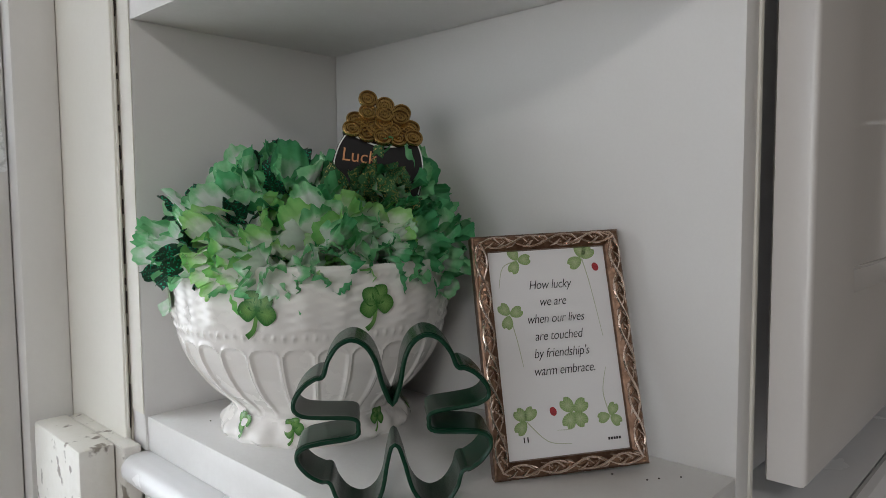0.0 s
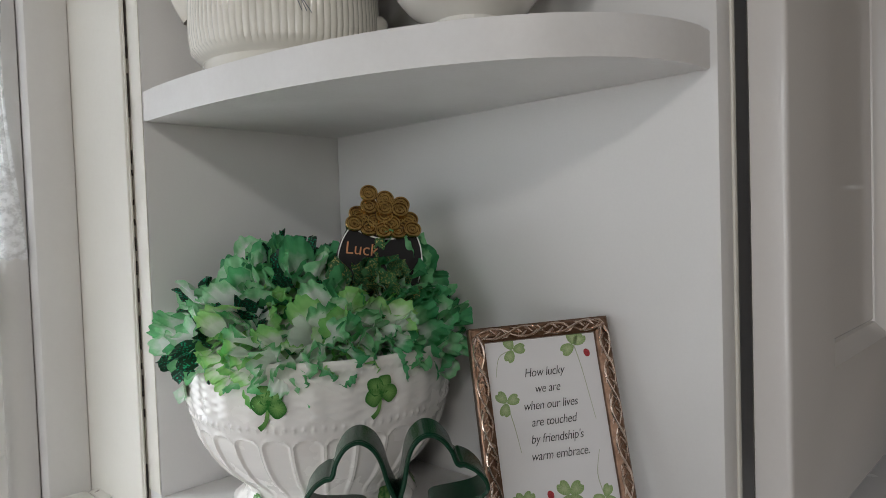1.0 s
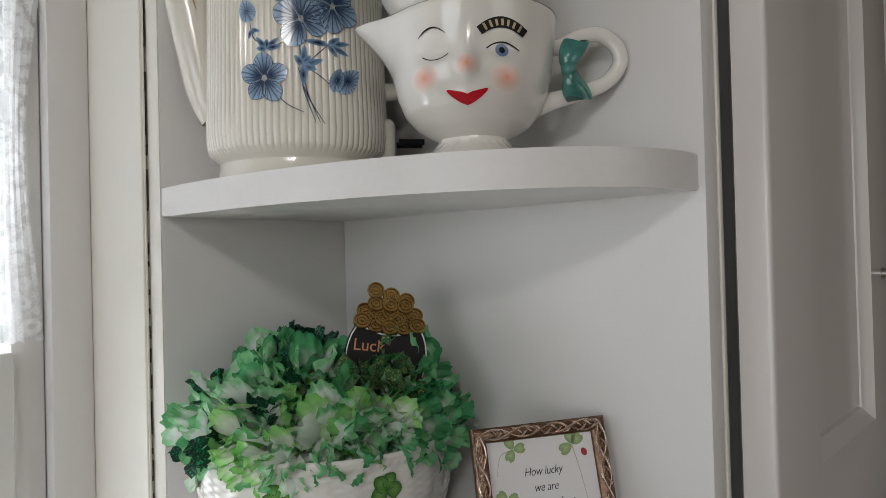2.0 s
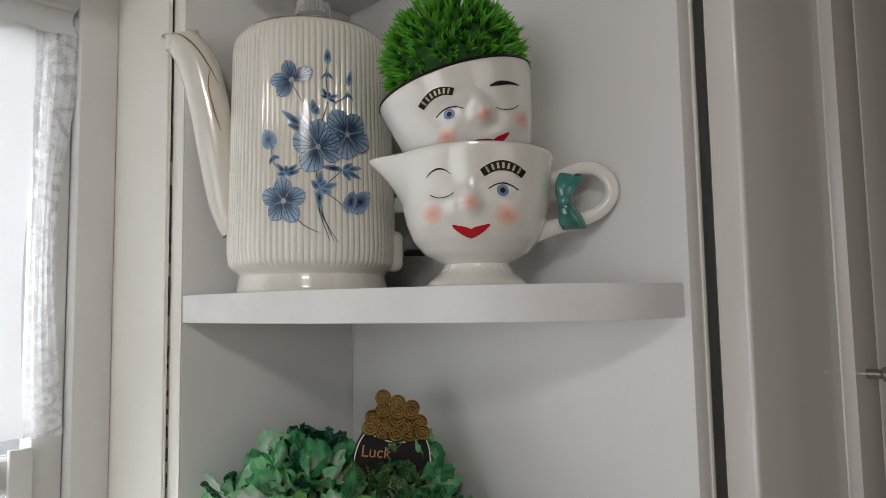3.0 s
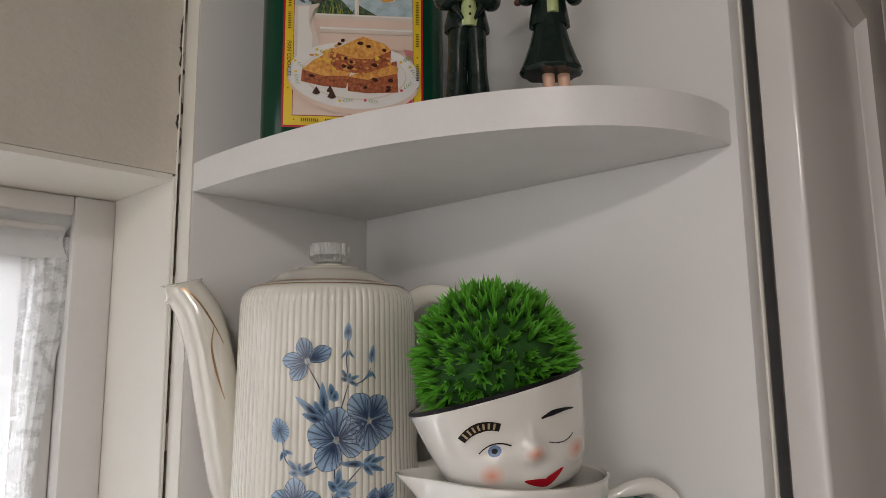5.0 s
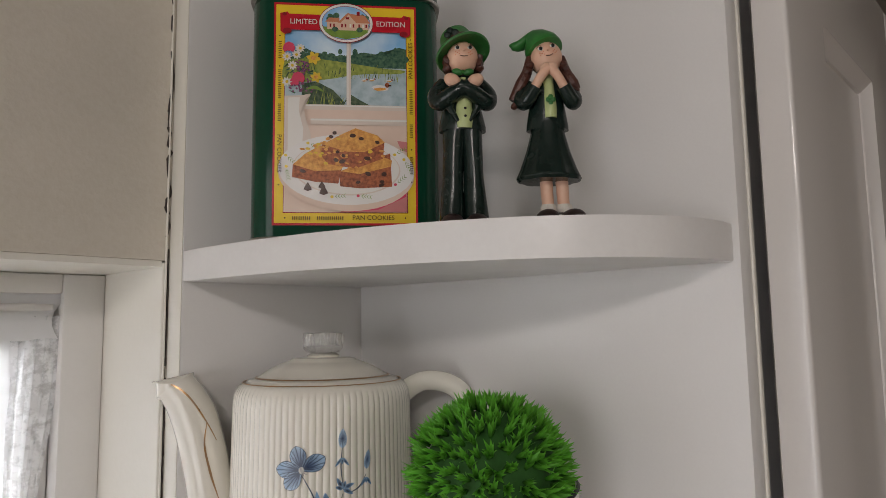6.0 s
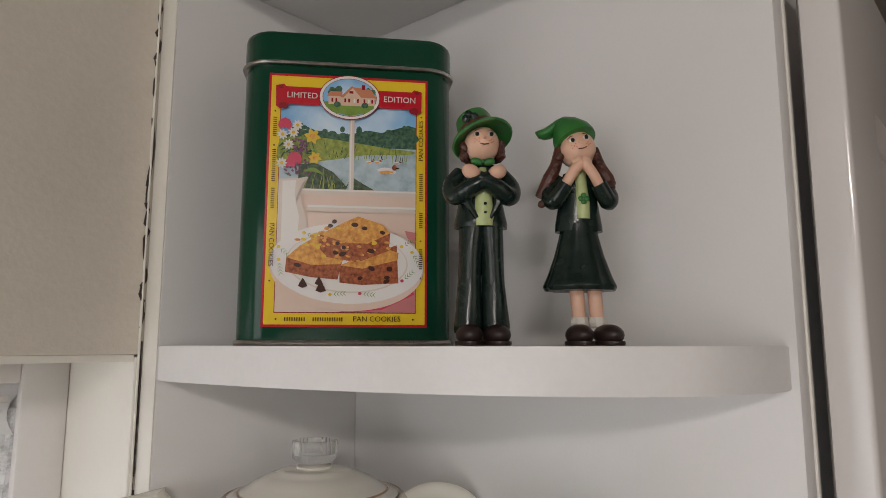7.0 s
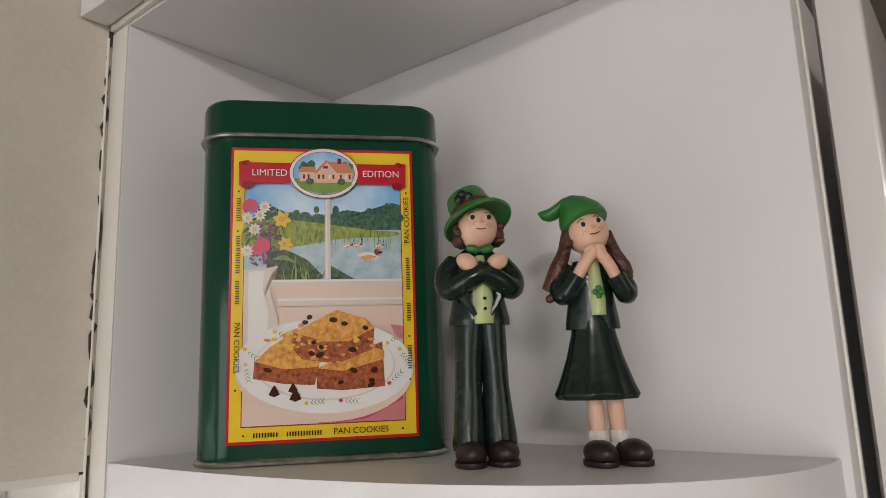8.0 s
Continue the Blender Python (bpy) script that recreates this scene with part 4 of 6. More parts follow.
# spout
sp = spline([(-0.062, 0, 0.052), (-0.070, 0, 0.075), (-0.0775, 0, 0.115), (-0.0860, 0, 0.160), (-0.0960, 0, 0.195), (-0.1095, 0, 0.2165)], 8)
rad_sp = [float(r) for r in np.interp(np.linspace(0, 1, len(sp)), [0, 0.2, 0.5, 0.8, 0.93, 1], [0.012, 0.0145, 0.0160, 0.0155, 0.0138, 0.0130])]
bm = bmesh.new()
loops = []
for i, p in enumerate(sp):
    d = (sp[min(i + 1, len(sp) - 1)] - sp[max(i - 1, 0)]).normalized()
    n = Vector((0, 1, 0)).cross(d).normalized()
    if i == len(sp) - 1:
        n = Vector((-1, 0, 0.05)).normalized()
    loops.append([p + rad_sp[i] * (math.cos(t) * n * (1.05 + (0.15 if i > len(sp) - 3 else 0)) + math.sin(t) * Vector((0, 0.82, 0))) for t in (2 * math.pi * k / 24 for k in range(24))])
rim_in = [[c + (Vector(q) - c) * g + Vector((0, 0, dz)) for q in loops[-1]] for c in [sum((Vector(v) for v in loops[-1]), Vector()) / 24] for g, dz in ((0.93, 0.0008), (0.82, 0.0), (0.75, -0.012))]
rings(bm, loops + rim_in, cap0=False)
spout = part("spout", bm, CREAM, pot, "cream spout with worn gilt lines")


def on_spout(u, v, lift):
    """u runs across the spout's flank, v up it."""
    f = min(max(v, 0), 1) * (len(sp) - 1)
    i = min(int(f), len(sp) - 2)
    p = sp[i].lerp(sp[i + 1], f - i)
    d = (sp[i + 1] - sp[i]).normalized()
    n = Vector((0, 1, 0)).cross(d).normalized()
    r = rad_sp[i] + (rad_sp[i + 1] - rad_sp[i]) * (f - i)
    t = math.pi * 1.5 + u / r
    c, s = math.cos(t), math.sin(t)
    return p + (r + lift) * (c * n * 1.05 + s * Vector((0, 0.82, 0)))


bm = bmesh.new()
ribbon(bm, on_spout, [(0.000, 0.995), (0.004, 0.9), (0.0075, 0.78), (0.013, 0.66)], [0.0011, 0.0013, 0.0012, 0.0006], 0.0003)
ribbon(bm, on_spout, [(0.0095, 0.74), (0.004, 0.66), (0.004, 0.56), (0.0065, 0.48)], [0.0004, 0.0012, 0.0016, 0.0005], 0.0003)
part("gilt_line", bm, GOLDLINE, spout)
# handle, socket and plug pins
hd = spline([(0.060, 0, 0.203), (0.078, 0, 0.2125), (0.100, 0, 0.209), (0.1125, 0, 0.195), (0.1145, 0, 0.165), (0.110, 0, 0.125), (0.098, 0, 0.090), (0.080, 0, 0.077), (0.062, 0, 0.076)], 7)
part("handle", tube(hd, [0.0068, 0.0062, 0.0066, 0.0068, 0.0064, 0.006, 0.0056, 0.0056, 0.0062], 16, flat=1.25, side=(0, 1, 0)), CREAM, pot)
sock = part("socket", box(0.058, 0.0755, -0.020, 0.014, 0.017, 0.052, 0.0075, 4), CREAM, pot, "cream porcelain power socket housing")
for dy in (-0.008, 0.008):
    part("pin", tube([(0.0785, dy, 0.034), (0.099, dy, 0.034)], 0.0024, 12), BLACK, sock, "dark metal plug pin")

# blue flowers on the pot
BLUE = painted("blue_petal", (0.025, 0.05, 0.13), (0.36, 0.52, 0.72), 0.6, 0.16, 1.15, patch=1.4)
BLUED = painted("dark_blue_leaf", (0.012, 0.02, 0.05), (0.24, 0.40, 0.60), 0.4, 0.16, 1.0, patch=1.5)
STEM = shade("slate_blue_stem", (0.05, 0.075, 0.13), 0.2)
EYEW = shade("pale_flower_heart", (0.55, 0.56, 0.53), 0.2, stain=0.8, sscale=700, dark=(0.08, 0.09, 0.12))
on_pot = polar(lambda v: pot_r(v) + 0.0005)
SP = 0.000438


def uv_pot(x, y):
    """Place on the pot from its picture's own grid."""
    lat = (x - 545) * SP
    return 0.0675 * math.asin(max(-0.98, min(0.98, lat / 0.0675))), 0.1618 - (y - 238) * SP


def blue_flower(x, y, angles, length, width):
    cu, cv = uv_pot(x, y)
    bm = bmesh.new()
    for k, a in enumerate(angles):
        o = petal(cu, cv, a, length * (1 - 0.08 * (k % 2)), width * 0.88, 1.3, 20)
        ca, sa = math.cos(radians(a)), math.sin(radians(a))
        star(bm, on_pot, (cu + 0.16 * length * ca, cv + 0.16 * length * sa), o, 0.0003 + 0.00004 * k, 4)
    f = part("blue_flower", bm, BLUE, pot, "hand-painted blue flower")
    bm = bmesh.new()
    for k, a in enumerate(angles):
        o = petal(cu, cv, a, length * (1 - 0.08 * (k % 2)), width * 0.88, 1.3, 20)
        ribbon(bm, on_pot, o[1:] + o[:1], [0.0004, 0.0003, 0.0006], 0.00066, across=1)
        ca, sa = math.cos(radians(a)), math.sin(radians(a))
        for d in (-0.5, -0.25, 0, 0.25, 0.5):
            e1, e2 = 0.45 * length, 0.84 * length * (1 - 0.25 * abs(d))
            ribbon(bm, on_pot, [(cu + 0.08 * length * ca, cv + 0.08 * length * sa), (cu + e1 * ca - sa * d * width * 0.55, cv + e1 * sa + ca * d * width * 0.55), (cu + e2 * ca - sa * d * width * 0.72, cv + e2 * sa + ca * d * width * 0.72)], [0.0006, 0.0004, 0.0001], 0.00062, across=1)
    part("petal_vein", bm, STEM, f)
    bm = bmesh.new()
    star(bm, on_pot, (cu, cv), oval(cu, cv, 0.0019, 0.0023, 12), 0.0007, 2)
    part("flower_heart", bm, EYEW, f)
    bm = bmesh.new()
    for k in range(14):
        a = radians(k * 25.7 + 7)
        ribbon(bm, on_pot, [(cu + 0.0022 * math.cos(a), cv + 0.0022 * math.sin(a)), (cu + 0.0045 * math.cos(a + 0.1), cv + 0.0045 * math.sin(a + 0.1))], [0.0004, 0.0002], 0.00062, across=1)
    part("stamens", bm, STEM, f)


blue_flower(513, 238, (28, 105, 178, 228), 0.0175, 0.0125)
blue_flower(558, 357, (88, 160, 245, 345, 30), 0.0215, 0.0205)
blue_flower(608, 331, (125, 52, 340, 268, 200), 0.0215, 0.0205)
blue_flower(500, 452, (95, 20, 300, 235, 160), 0.0185, 0.0155)
for x, y, a, l, w in ((574, 208, 88, 0.0130, 0.0058), (611, 243, 82, 0.0130, 0.0048), (480, 360, 112, 0.0175, 0.0130), (612, 470, 42, 0.0260, 0.0150), (606, 472, 70, 0.0190, 0.011)):
    cu, cv = uv_pot(x, y)
    bm = bmesh.new()
    star(bm, on_pot, (cu + math.cos(radians(a)) * l * 0.5, cv + math.sin(radians(a)) * l * 0.5), petal(cu, cv, a, l, w, 0.8, 18), 0.0004, 3)
    part("blue_bud", bm, BLUE, pot, "hand-painted blue bud")
for x, y, fan, l, w in ((575, 268, (20, 70, 120, 165, 330), 0.0085, 0.003), (541, 330, (95, 118, 140, 160), 0.0270, 0.0058), (600, 395, (10, 35, 340, 310, 175), 0.0175, 0.0045), (560, 432, (85, 55, 20, 130, 270, 345), 0.0150, 0.005), (503, 405, (40, 85, 130, 175, 10), 0.0115, 0.0042), (480, 372, (250, 300, 345), 0.007, 0.0028), (574, 222, (230, 270, 310), 0.0075, 0.002), (611, 255, (235, 270, 305), 0.007, 0.002), (553, 300, (100, 75), 0.0125, 0.0055), (552, 340, (130, 100, 70), 0.013, 0.004)):
    cu, cv = uv_pot(x, y)
    bm = bmesh.new()
    for k, a in enumerate(fan):
        ca, sa = math.cos(radians(a)), math.sin(radians(a))
        ll = l * (0.8 + 0.2 * math.cos(3 * k))
        star(bm, on_pot, (cu + ca * ll * 0.45, cv + sa * ll * 0.45), petal(cu, cv, a, ll, w, 0.7, 14), 0.00022 + 0.00003 * k, 2)
    part("blue_leaf", bm, BLUED, pot, "hand-painted dark blue leaves")
for line in (((513, 245), (530, 275), (540, 300)), ((574, 208), (572, 235), (575, 262)), ((611, 250), (600, 268), (585, 275)), ((575, 275), (568, 300), (562, 320)), ((478, 360), (483, 385), (500, 402)), ((556, 385), (556, 410), (560, 430)), ((560, 432), (566, 475), (585, 522)), ((557, 440), (560, 470), (578, 522)), ((552, 435), (566, 480), (592, 524)), ((515, 475), (535, 495), (560, 507)), ((610, 470), (590, 450), (566, 435)), ((600, 395), (585, 410), (565, 430)), ((505, 405), (530, 395), (550, 380))):
    bm = bmesh.new()
    ribbon(bm, on_pot, [uv_pot(*p) for p in line], [0.0004, 0.0008, 0.0004], 0.0002, across=1)
    part("painted_stem", bm, STEM, pot)

# face jug
RED = shade("red_lip_paint", (0.50, 0.012, 0.025), 0.15, stain=0.2)
BLUSH = painted("blush_paint", (0.80, 0.33, 0.22), (0.77, 0.74, 0.69), 0.0, 0.1, 0.85)
IRIS = shade("blue_iris_paint", (0.16, 0.25, 0.42), 0.15, stain=0.4, sscale=900)
TEAL = shade("teal_glaze", (0.065, 0.24, 0.21), 0.12, stain=0.7, sscale=120, dark=(0.02, 0.075, 0.07), coat=0.6)
GILT = shade("gilt_print", (0.50, 0.40, 0.24), 0.3, metal=0.5)
JUG = (-0.0693, -0.2282, 1.6762)
jug = thing("face_jug", "white ceramic jug with a painted winking face and teal bow", "jug", JUG, -49.1)
JP = [(0.0345, 0.0), (0.0355, 0.0018), (0.0345, 0.0042), (0.0290, 0.0085), (0.0240, 0.0125), (0.0226, 0.0160), (0.0280, 0.0185), (0.0365, 0.0235), (0.0442, 0.0325), (0.0490, 0.0440), (0.0517, 0.0555), (0.0533, 0.0680), (0.0546, 0.0810), (0.0560, 0.0905), (0.0557, 0.0922)]
jug_r = profile_radius(JP)
fine = [(jug_r(z), z) for z in np.linspace(0, 0.0922, 52)]


def bump_at(a, z, a0, z0, wa, wz, h):
    d = (a - a0 + math.pi) % (2 * math.pi) - math.pi
    return h * math.exp(-(d / wa) ** 2 - ((z - z0) / wz) ** 2)


def jug_shape(a, r, z):
    lip = max(0.0, (z - 0.056) / 0.036)
    d = (a - math.pi + math.pi) % (2 * math.pi) - math.pi
    q = r + 0.021 * lip ** 1.6 * math.exp(-(d / 0.30) ** 2) - 0.0015 * lip * math.exp(-((abs(d) - 0.8) / 0.4) ** 2)
    f = -math.pi / 2
    q += bump_at(a, z, f - 0.05, 0.0520, 0.13, 0.0065, 0.0050) + bump_at(a, z, f - 0.05, 0.0600, 0.10, 0.009, 0.0022)
    q += bump_at(a, z, f - 0.55, 0.0480, 0.28, 0.010, 0.0022) + bump_at(a, z, f + 0.50, 0.0460, 0.28, 0.010, 0.0022)
    q += bump_at(a, z, f - 0.05, 0.0360, 0.30, 0.005, 0.0016) - bump_at(a, z, f - 0.45, 0.0635, 0.2, 0.006, 0.0012) - bump_at(a, z, f + 0.42, 0.0625, 0.2, 0.006, 0.0012)
    q += 0.0007 * max(0, math.cos(26 * a)) * math.exp(-((z - 0.0125) / 0.0018) ** 2) * 1.6
    return q


bm = lathe(fine, 144, jug_shape, cap1=False)
lathe([(r, z) for r, z in ((0.0562, 0.0922), (0.0545, 0.0926), (0.0530, 0.0912), (0.0510, 0.078), (0.044, 0.055), (0.03, 0.03), (0.01, 0.024))], 144, jug_shape, bm=bm, cap0=False)
bmesh.ops.remove_doubles(bm, verts=bm.verts, dist=0.00003)
part("body", bm, GLAZE, jug)


def on_face(shape, rad):
    def on(u, v, lift):
        a = -math.pi / 2 + math.asin(max(-0.99, min(0.99, u / rad(v))))
        r = shape(a, rad(v), v) + lift
        return Vector((r * math.cos(a), r * math.sin(a), v))
    return on


def arc_band(bm, on, cu, cv, w, rise, thick, lift, n=9):
    ribbon(bm, on, [(cu + w * (k / (n - 1) - 0.5), cv + rise * (1 - (2 * k / (n - 1) - 1) ** 2)) for k in range(n)], [thick * 0.9, thick, thick * 0.9], lift)


def face(parent, on, eye_open, eye_shut, band, brow, cheeks, mouth, nose, s=1.0, slant=0.0):
    """Painted features: an open eye, a closed eye, a printed band for a brow, a brush brow, blushed cheeks, lips."""
    for (cu, cv), (ru, rv) in cheeks:
        bm = bmesh.new()
        star(bm, on, (cu, cv), oval(cu, cv, ru * 1.22, rv * 1.22, 24), 0.0003, 5)
        part("blush", bm, BLUSH, parent)
    bm = bmesh.new()
    star(bm, on, nose, oval(*nose, 0.0054 * s, 0.0048 * s, 20), 0.0004, 4)
    part("blush", bm, BLUSH, parent)
    cu, cv = eye_open
    bm = bmesh.new()
    star(bm, on, (cu, cv), [(cu + 0.0068 * s * math.cos(t), cv + 0.0030 * s * math.sin(t) * (1 - 0.25 * math.cos(t) ** 2)) for t in (2 * math.pi * i / 20 for i in range(20))], 0.0004, 2)
    eye = part("painted_eye", bm, GLAZE, parent, "painted blue eye")
    bm = bmesh.new()
    star(bm, on, (cu, cv), oval(cu, cv, 0.0031 * s, 0.0029 * s, 16), 0.0006, 2)
    part("iris", bm, IRIS, eye)
    bm = bmesh.new()
    star(bm, on, (cu, cv), oval(cu, cv, 0.0014 * s, 0.0014 * s, 12), 0.0008, 2)
    arc_band(bm, on, cu + 0.0005, cv + 0.0006, 0.0150 * s, 0.0030 * s, 0.0008, 0.0007)
    part("lash_line", bm, BLACK, eye)
    cu, cv = eye_shut
    bm = bmesh.new()
    arc_band(bm, on, cu, cv, 0.0120 * s, -0.0022 * s, 0.0006, 0.0005)
    part("shut_eyelid", bm, BLACK, parent)
    (cu, cv), w, rise, t = band
    bm = bmesh.new()
    ribbon(bm, on, [(cu + w * (k / 8 - 0.5), cv + slant * w * (k / 8 - 0.5) + rise * (1 - (k / 4 - 1) ** 2)) for k in range(9)], [t * 0.8, t, t * 0.8], 0.0005)
    b = part("printed_brow", bm, BLACK, parent, "black printed band with pale bars")
    bm = bmesh.new()
    for k in range(7):
        f = (k + 1) / 8
        x = cu + w * (f - 0.5)
        y = cv + slant * w * (f - 0.5) + rise * (1 - (2 * f - 1) ** 2)
        tilt = slant - 2 * rise / w * 2 * (2 * f - 1)
        ribbon(bm, on, [(x + tilt * t * 0.28, y - t * 0.28), (x - tilt * t * 0.28, y + t * 0.28)], [w * 0.055] * 2, 0.0007)
    part("bar", bm, GILT, b)
    (cu, cv), w, rise, t, sl = brow
    bm = bmesh.new()
    ribbon(bm, on, [(cu + w * (k / 8 - 0.5), cv + sl * w * (k / 8 - 0.5) + rise * (1 - (k / 4 - 1) ** 2)) for k in range(9)], [t * 0.3, t, t * 0.7, t * 0.25], 0.0005)
    part("brush_brow", bm, BLACK, parent)
    (cu, cv), w, h, sl = mouth
    bm = bmesh.new()
    out_ = []
    for i in range(28):
        t = 2 * math.pi * i / 28
        x = w / 2 * math.cos(t)
        smile = 0.22 * h * (2 * x / w) ** 2 * 2
        y = (0.5 * h * math.sin(t) * (1 - 0.55 * abs(math.cos(t))) if math.sin(t) < 0 else 0.30 * h * math.sin(t) * (1 - 0.5 * math.exp(-(x / (0.09 * w)) ** 2)))
        out_.append((cu + x, cv + y + smile + sl * x))
    star(bm, on, (cu, cv - 0.02 * h), out_, 0.0005, 3)
    part("painted_lips", bm, RED, parent, "glossy red painted lips")


fj = on_face(jug_shape, jug_r)
face(jug, fj, (0.0178, 0.0610), (-0.0215, 0.0600), ((0.0182, 0.0715), 0.0270, 0.0052, 0.0066), ((-0.0235, 0.0715), 0.0170, 0.0045, 0.0013, 0.0), [((-0.0272, 0.0475), (0.0072, 0.0068)), ((0.0195, 0.0455), (0.0078, 0.0075))], ((-0.0030, 0.0352), 0.0240, 0.0090, 0.0), (-0.003, 0.0525), 1.3)
hj = spline([(0.050, 0, 0.075), (0.0605, 0, 0.0775), (0.071, 0, 0.0825), (0.084, 0, 0.0835), (0.0950, 0, 0.0745), (0.0962, 0, 0.0630), (0.0870, 0, 0.0520), (0.0710, 0, 0.0460), (0.0540, 0, 0.0415), (0.0400, 0, 0.0380)], 7)
part("handle", tube(hj, [0.0040, 0.0040, 0.0038, 0.0039, 0.0040, 0.0039, 0.0038, 0.0040, 0.0045, 0.006], 18, flat=1.3, side=(0, 1, 0)), GLAZE, jug)
# the bow tied to the handle
bm = bmesh.new()
ball(bm, (0.0620, -0.010, 0.0590), (0.0052, 0.0050, 0.0058), (0, 8, 0))
for s in (1, -1):
    loops = []
    for k in range(9):
        f = k / 8
        w = 0.0036 + 0.0052 * math.sin(f * math.pi * 0.62) ** 1.2
        th = 0.0030 + 0.0022 * math.sin(math.pi * min(1, f * 1.05))
        c = Vector((0.0620 - 0.001 * s + 0.0035 * f * f + (0.0012 if s < 0 else 0.002) * f, -0.0095 + 0.002 * f, 0.0590 + s * 0.0185 * f))
        loops.append([c + Vector((w * math.cos(t) * (1 + 0.10 * math.cos(3 * t)), th * math.sin(t), 0.0015 * math.sin(2 * t))) for t in (2 * math.pi * i / 18 for i in range(18))])
    rings(bm, loops)
part("bow", bm, TEAL, jug, "glossy teal ceramic bow")

# face cup, tilted in the jug's mouth
cup = thing("face_cup", "white ceramic cup with a painted face, tilted in the jug", "cup")
cup.matrix_world = pose(-0.0677, -0.2300, 1.7610, 0, 0, -49.1) @ pose(0, 0, 0, 0, -15.0, 0) @ Matrix.Diagonal((1, 1, 0.90, 1))
CP = [(0.0340, -0.0005), (0.0385, 0.0010), (0.0415, 0.006), (0.0448, 0.016), (0.0480, 0.028), (0.0512, 0.041), (0.0542, 0.054), (0.0562, 0.0635), (0.0566, 0.0665), (0.0558, 0.0678)]
cup_r = profile_radius(CP)


def cup_shape(a, r, z):
    f = -math.pi / 2
    q = r + bump_at(a, z, f + 0.22, 0.0270, 0.13, 0.0065, 0.0052) + bump_at(a, z, f + 0.20, 0.0350, 0.10, 0.009, 0.0022)
    q += bump_at(a, z, f - 0.30, 0.0205, 0.25, 0.009, 0.0022) + bump_at(a, z, f + 0.72, 0.0215, 0.25, 0.010, 0.0024)
    return q + bump_at(a, z, f + 0.25, 0.0120, 0.26, 0.004, 0.0016) - bump_at(a, z, f - 0.20, 0.037, 0.18, 0.006, 0.0012)


fine = [(cup_r(z), z) for z in np.linspace(-0.0005, 0.0678, 40)]
bm = lathe(fine, 128, cup_shape, cap1=False)
lathe([(0.0558, 0.0678), (0.0545, 0.0680), (0.0535, 0.0668), (0.050, 0.045), (0.043, 0.018), (0.02, 0.006)], 128, bm=bm, cap0=False)
part("body", bm, GLAZE, cup)
part("rim_band", lathe([(0.0567, 0.0655), (0.0571, 0.0662), (0.0564, 0.0680), (0.0552, 0.0683)], 128, cap0=False, cap1=False), BLACK, cup, "thin black band on the rim")
fc = on_face(cup_shape, cup_r)
face(cup, fc, (-0.0105, 0.0345), (0.0275, 0.0305), ((-0.0155, 0.0468), 0.0230, 0.0042, 0.0062), ((0.0300, 0.0455), 0.0205, 0.0015, 0.0034, -0.04), [((-0.0150, 0.0200), (0.0072, 0.0066)), ((0.0345, 0.0200), (0.0066, 0.0066))], ((0.0125, 0.0078), 0.0230, 0.0085, 0.02), (0.0105, 0.0265), 1.25, 0.10)

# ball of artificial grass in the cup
# blade colour darkens to the root for the shade between tufts, tips brightened
GRASS = painted("shaded_root_grass", (0.012, 0.08, 0.006), (0.17, 0.57, 0.055), 0.0, 0.42, 0.8, patch=0.7, sub=0.1)
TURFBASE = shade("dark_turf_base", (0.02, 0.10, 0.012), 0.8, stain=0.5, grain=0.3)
grass = thing("grass_ball", "bright green artificial grass ball in the cup", "artificial grass", (-0.0780, -0.2180, 1.8370))
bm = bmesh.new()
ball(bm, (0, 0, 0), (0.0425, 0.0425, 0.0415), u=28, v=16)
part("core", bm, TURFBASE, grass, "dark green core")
rnd = random.Random(5)
bm = bmesh.new()
uvl = bm.loops.layers.uv.verify()
for k in range(430):
    z = 1 - 1.72 * (k + 0.5) / 430
    a = k * 2.399963
    d = Vector((math.sqrt(1 - z * z) * math.cos(a), math.sqrt(1 - z * z) * math.sin(a), z))
    d = (d + Vector((rnd.uniform(-1, 1), rnd.uniform(-1, 1), rnd.uniform(-1, 1))) * 0.07).normalized()
    tuft = (d + Vector((rnd.uniform(-1, 1), rnd.uniform(-1, 1), rnd.uniform(-0.6, 1))) * 0.35).normalized()
    tall = rnd.uniform(0.75, 1.1)
    e1 = tuft.orthogonal().normalized()
    e2 = tuft.cross(e1)
    for b_ in range(8):
        turn = b_ * 0.785 + rnd.uniform(-0.35, 0.35)
        away = e1 * math.cos(turn) + e2 * math.sin(turn)
        spread = rnd.uniform(0.15, 0.75)
        lean = (tuft + away * spread).normalized()
        L = rnd.uniform(0.0095, 0.0160) * tall
        s = tuft.cross(away).normalized() * rnd.uniform(0.0008, 0.00125)
        p0 = d * 0.0425 + away * 0.0006
        p1, p2 = p0 + tuft * L * 0.34 + lean * L * 0.2, p0 + tuft * L * 0.36 + lean * L * 0.66
        v = [bm.verts.new(p) for p in (p0 - s * 0.7, p0 + s * 0.7, p1 + s * 1.25, p1 - s * 1.25, p2)]
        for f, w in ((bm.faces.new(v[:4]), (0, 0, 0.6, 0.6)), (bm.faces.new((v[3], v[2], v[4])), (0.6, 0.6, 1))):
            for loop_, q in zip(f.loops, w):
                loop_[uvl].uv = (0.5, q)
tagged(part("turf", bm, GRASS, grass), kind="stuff")


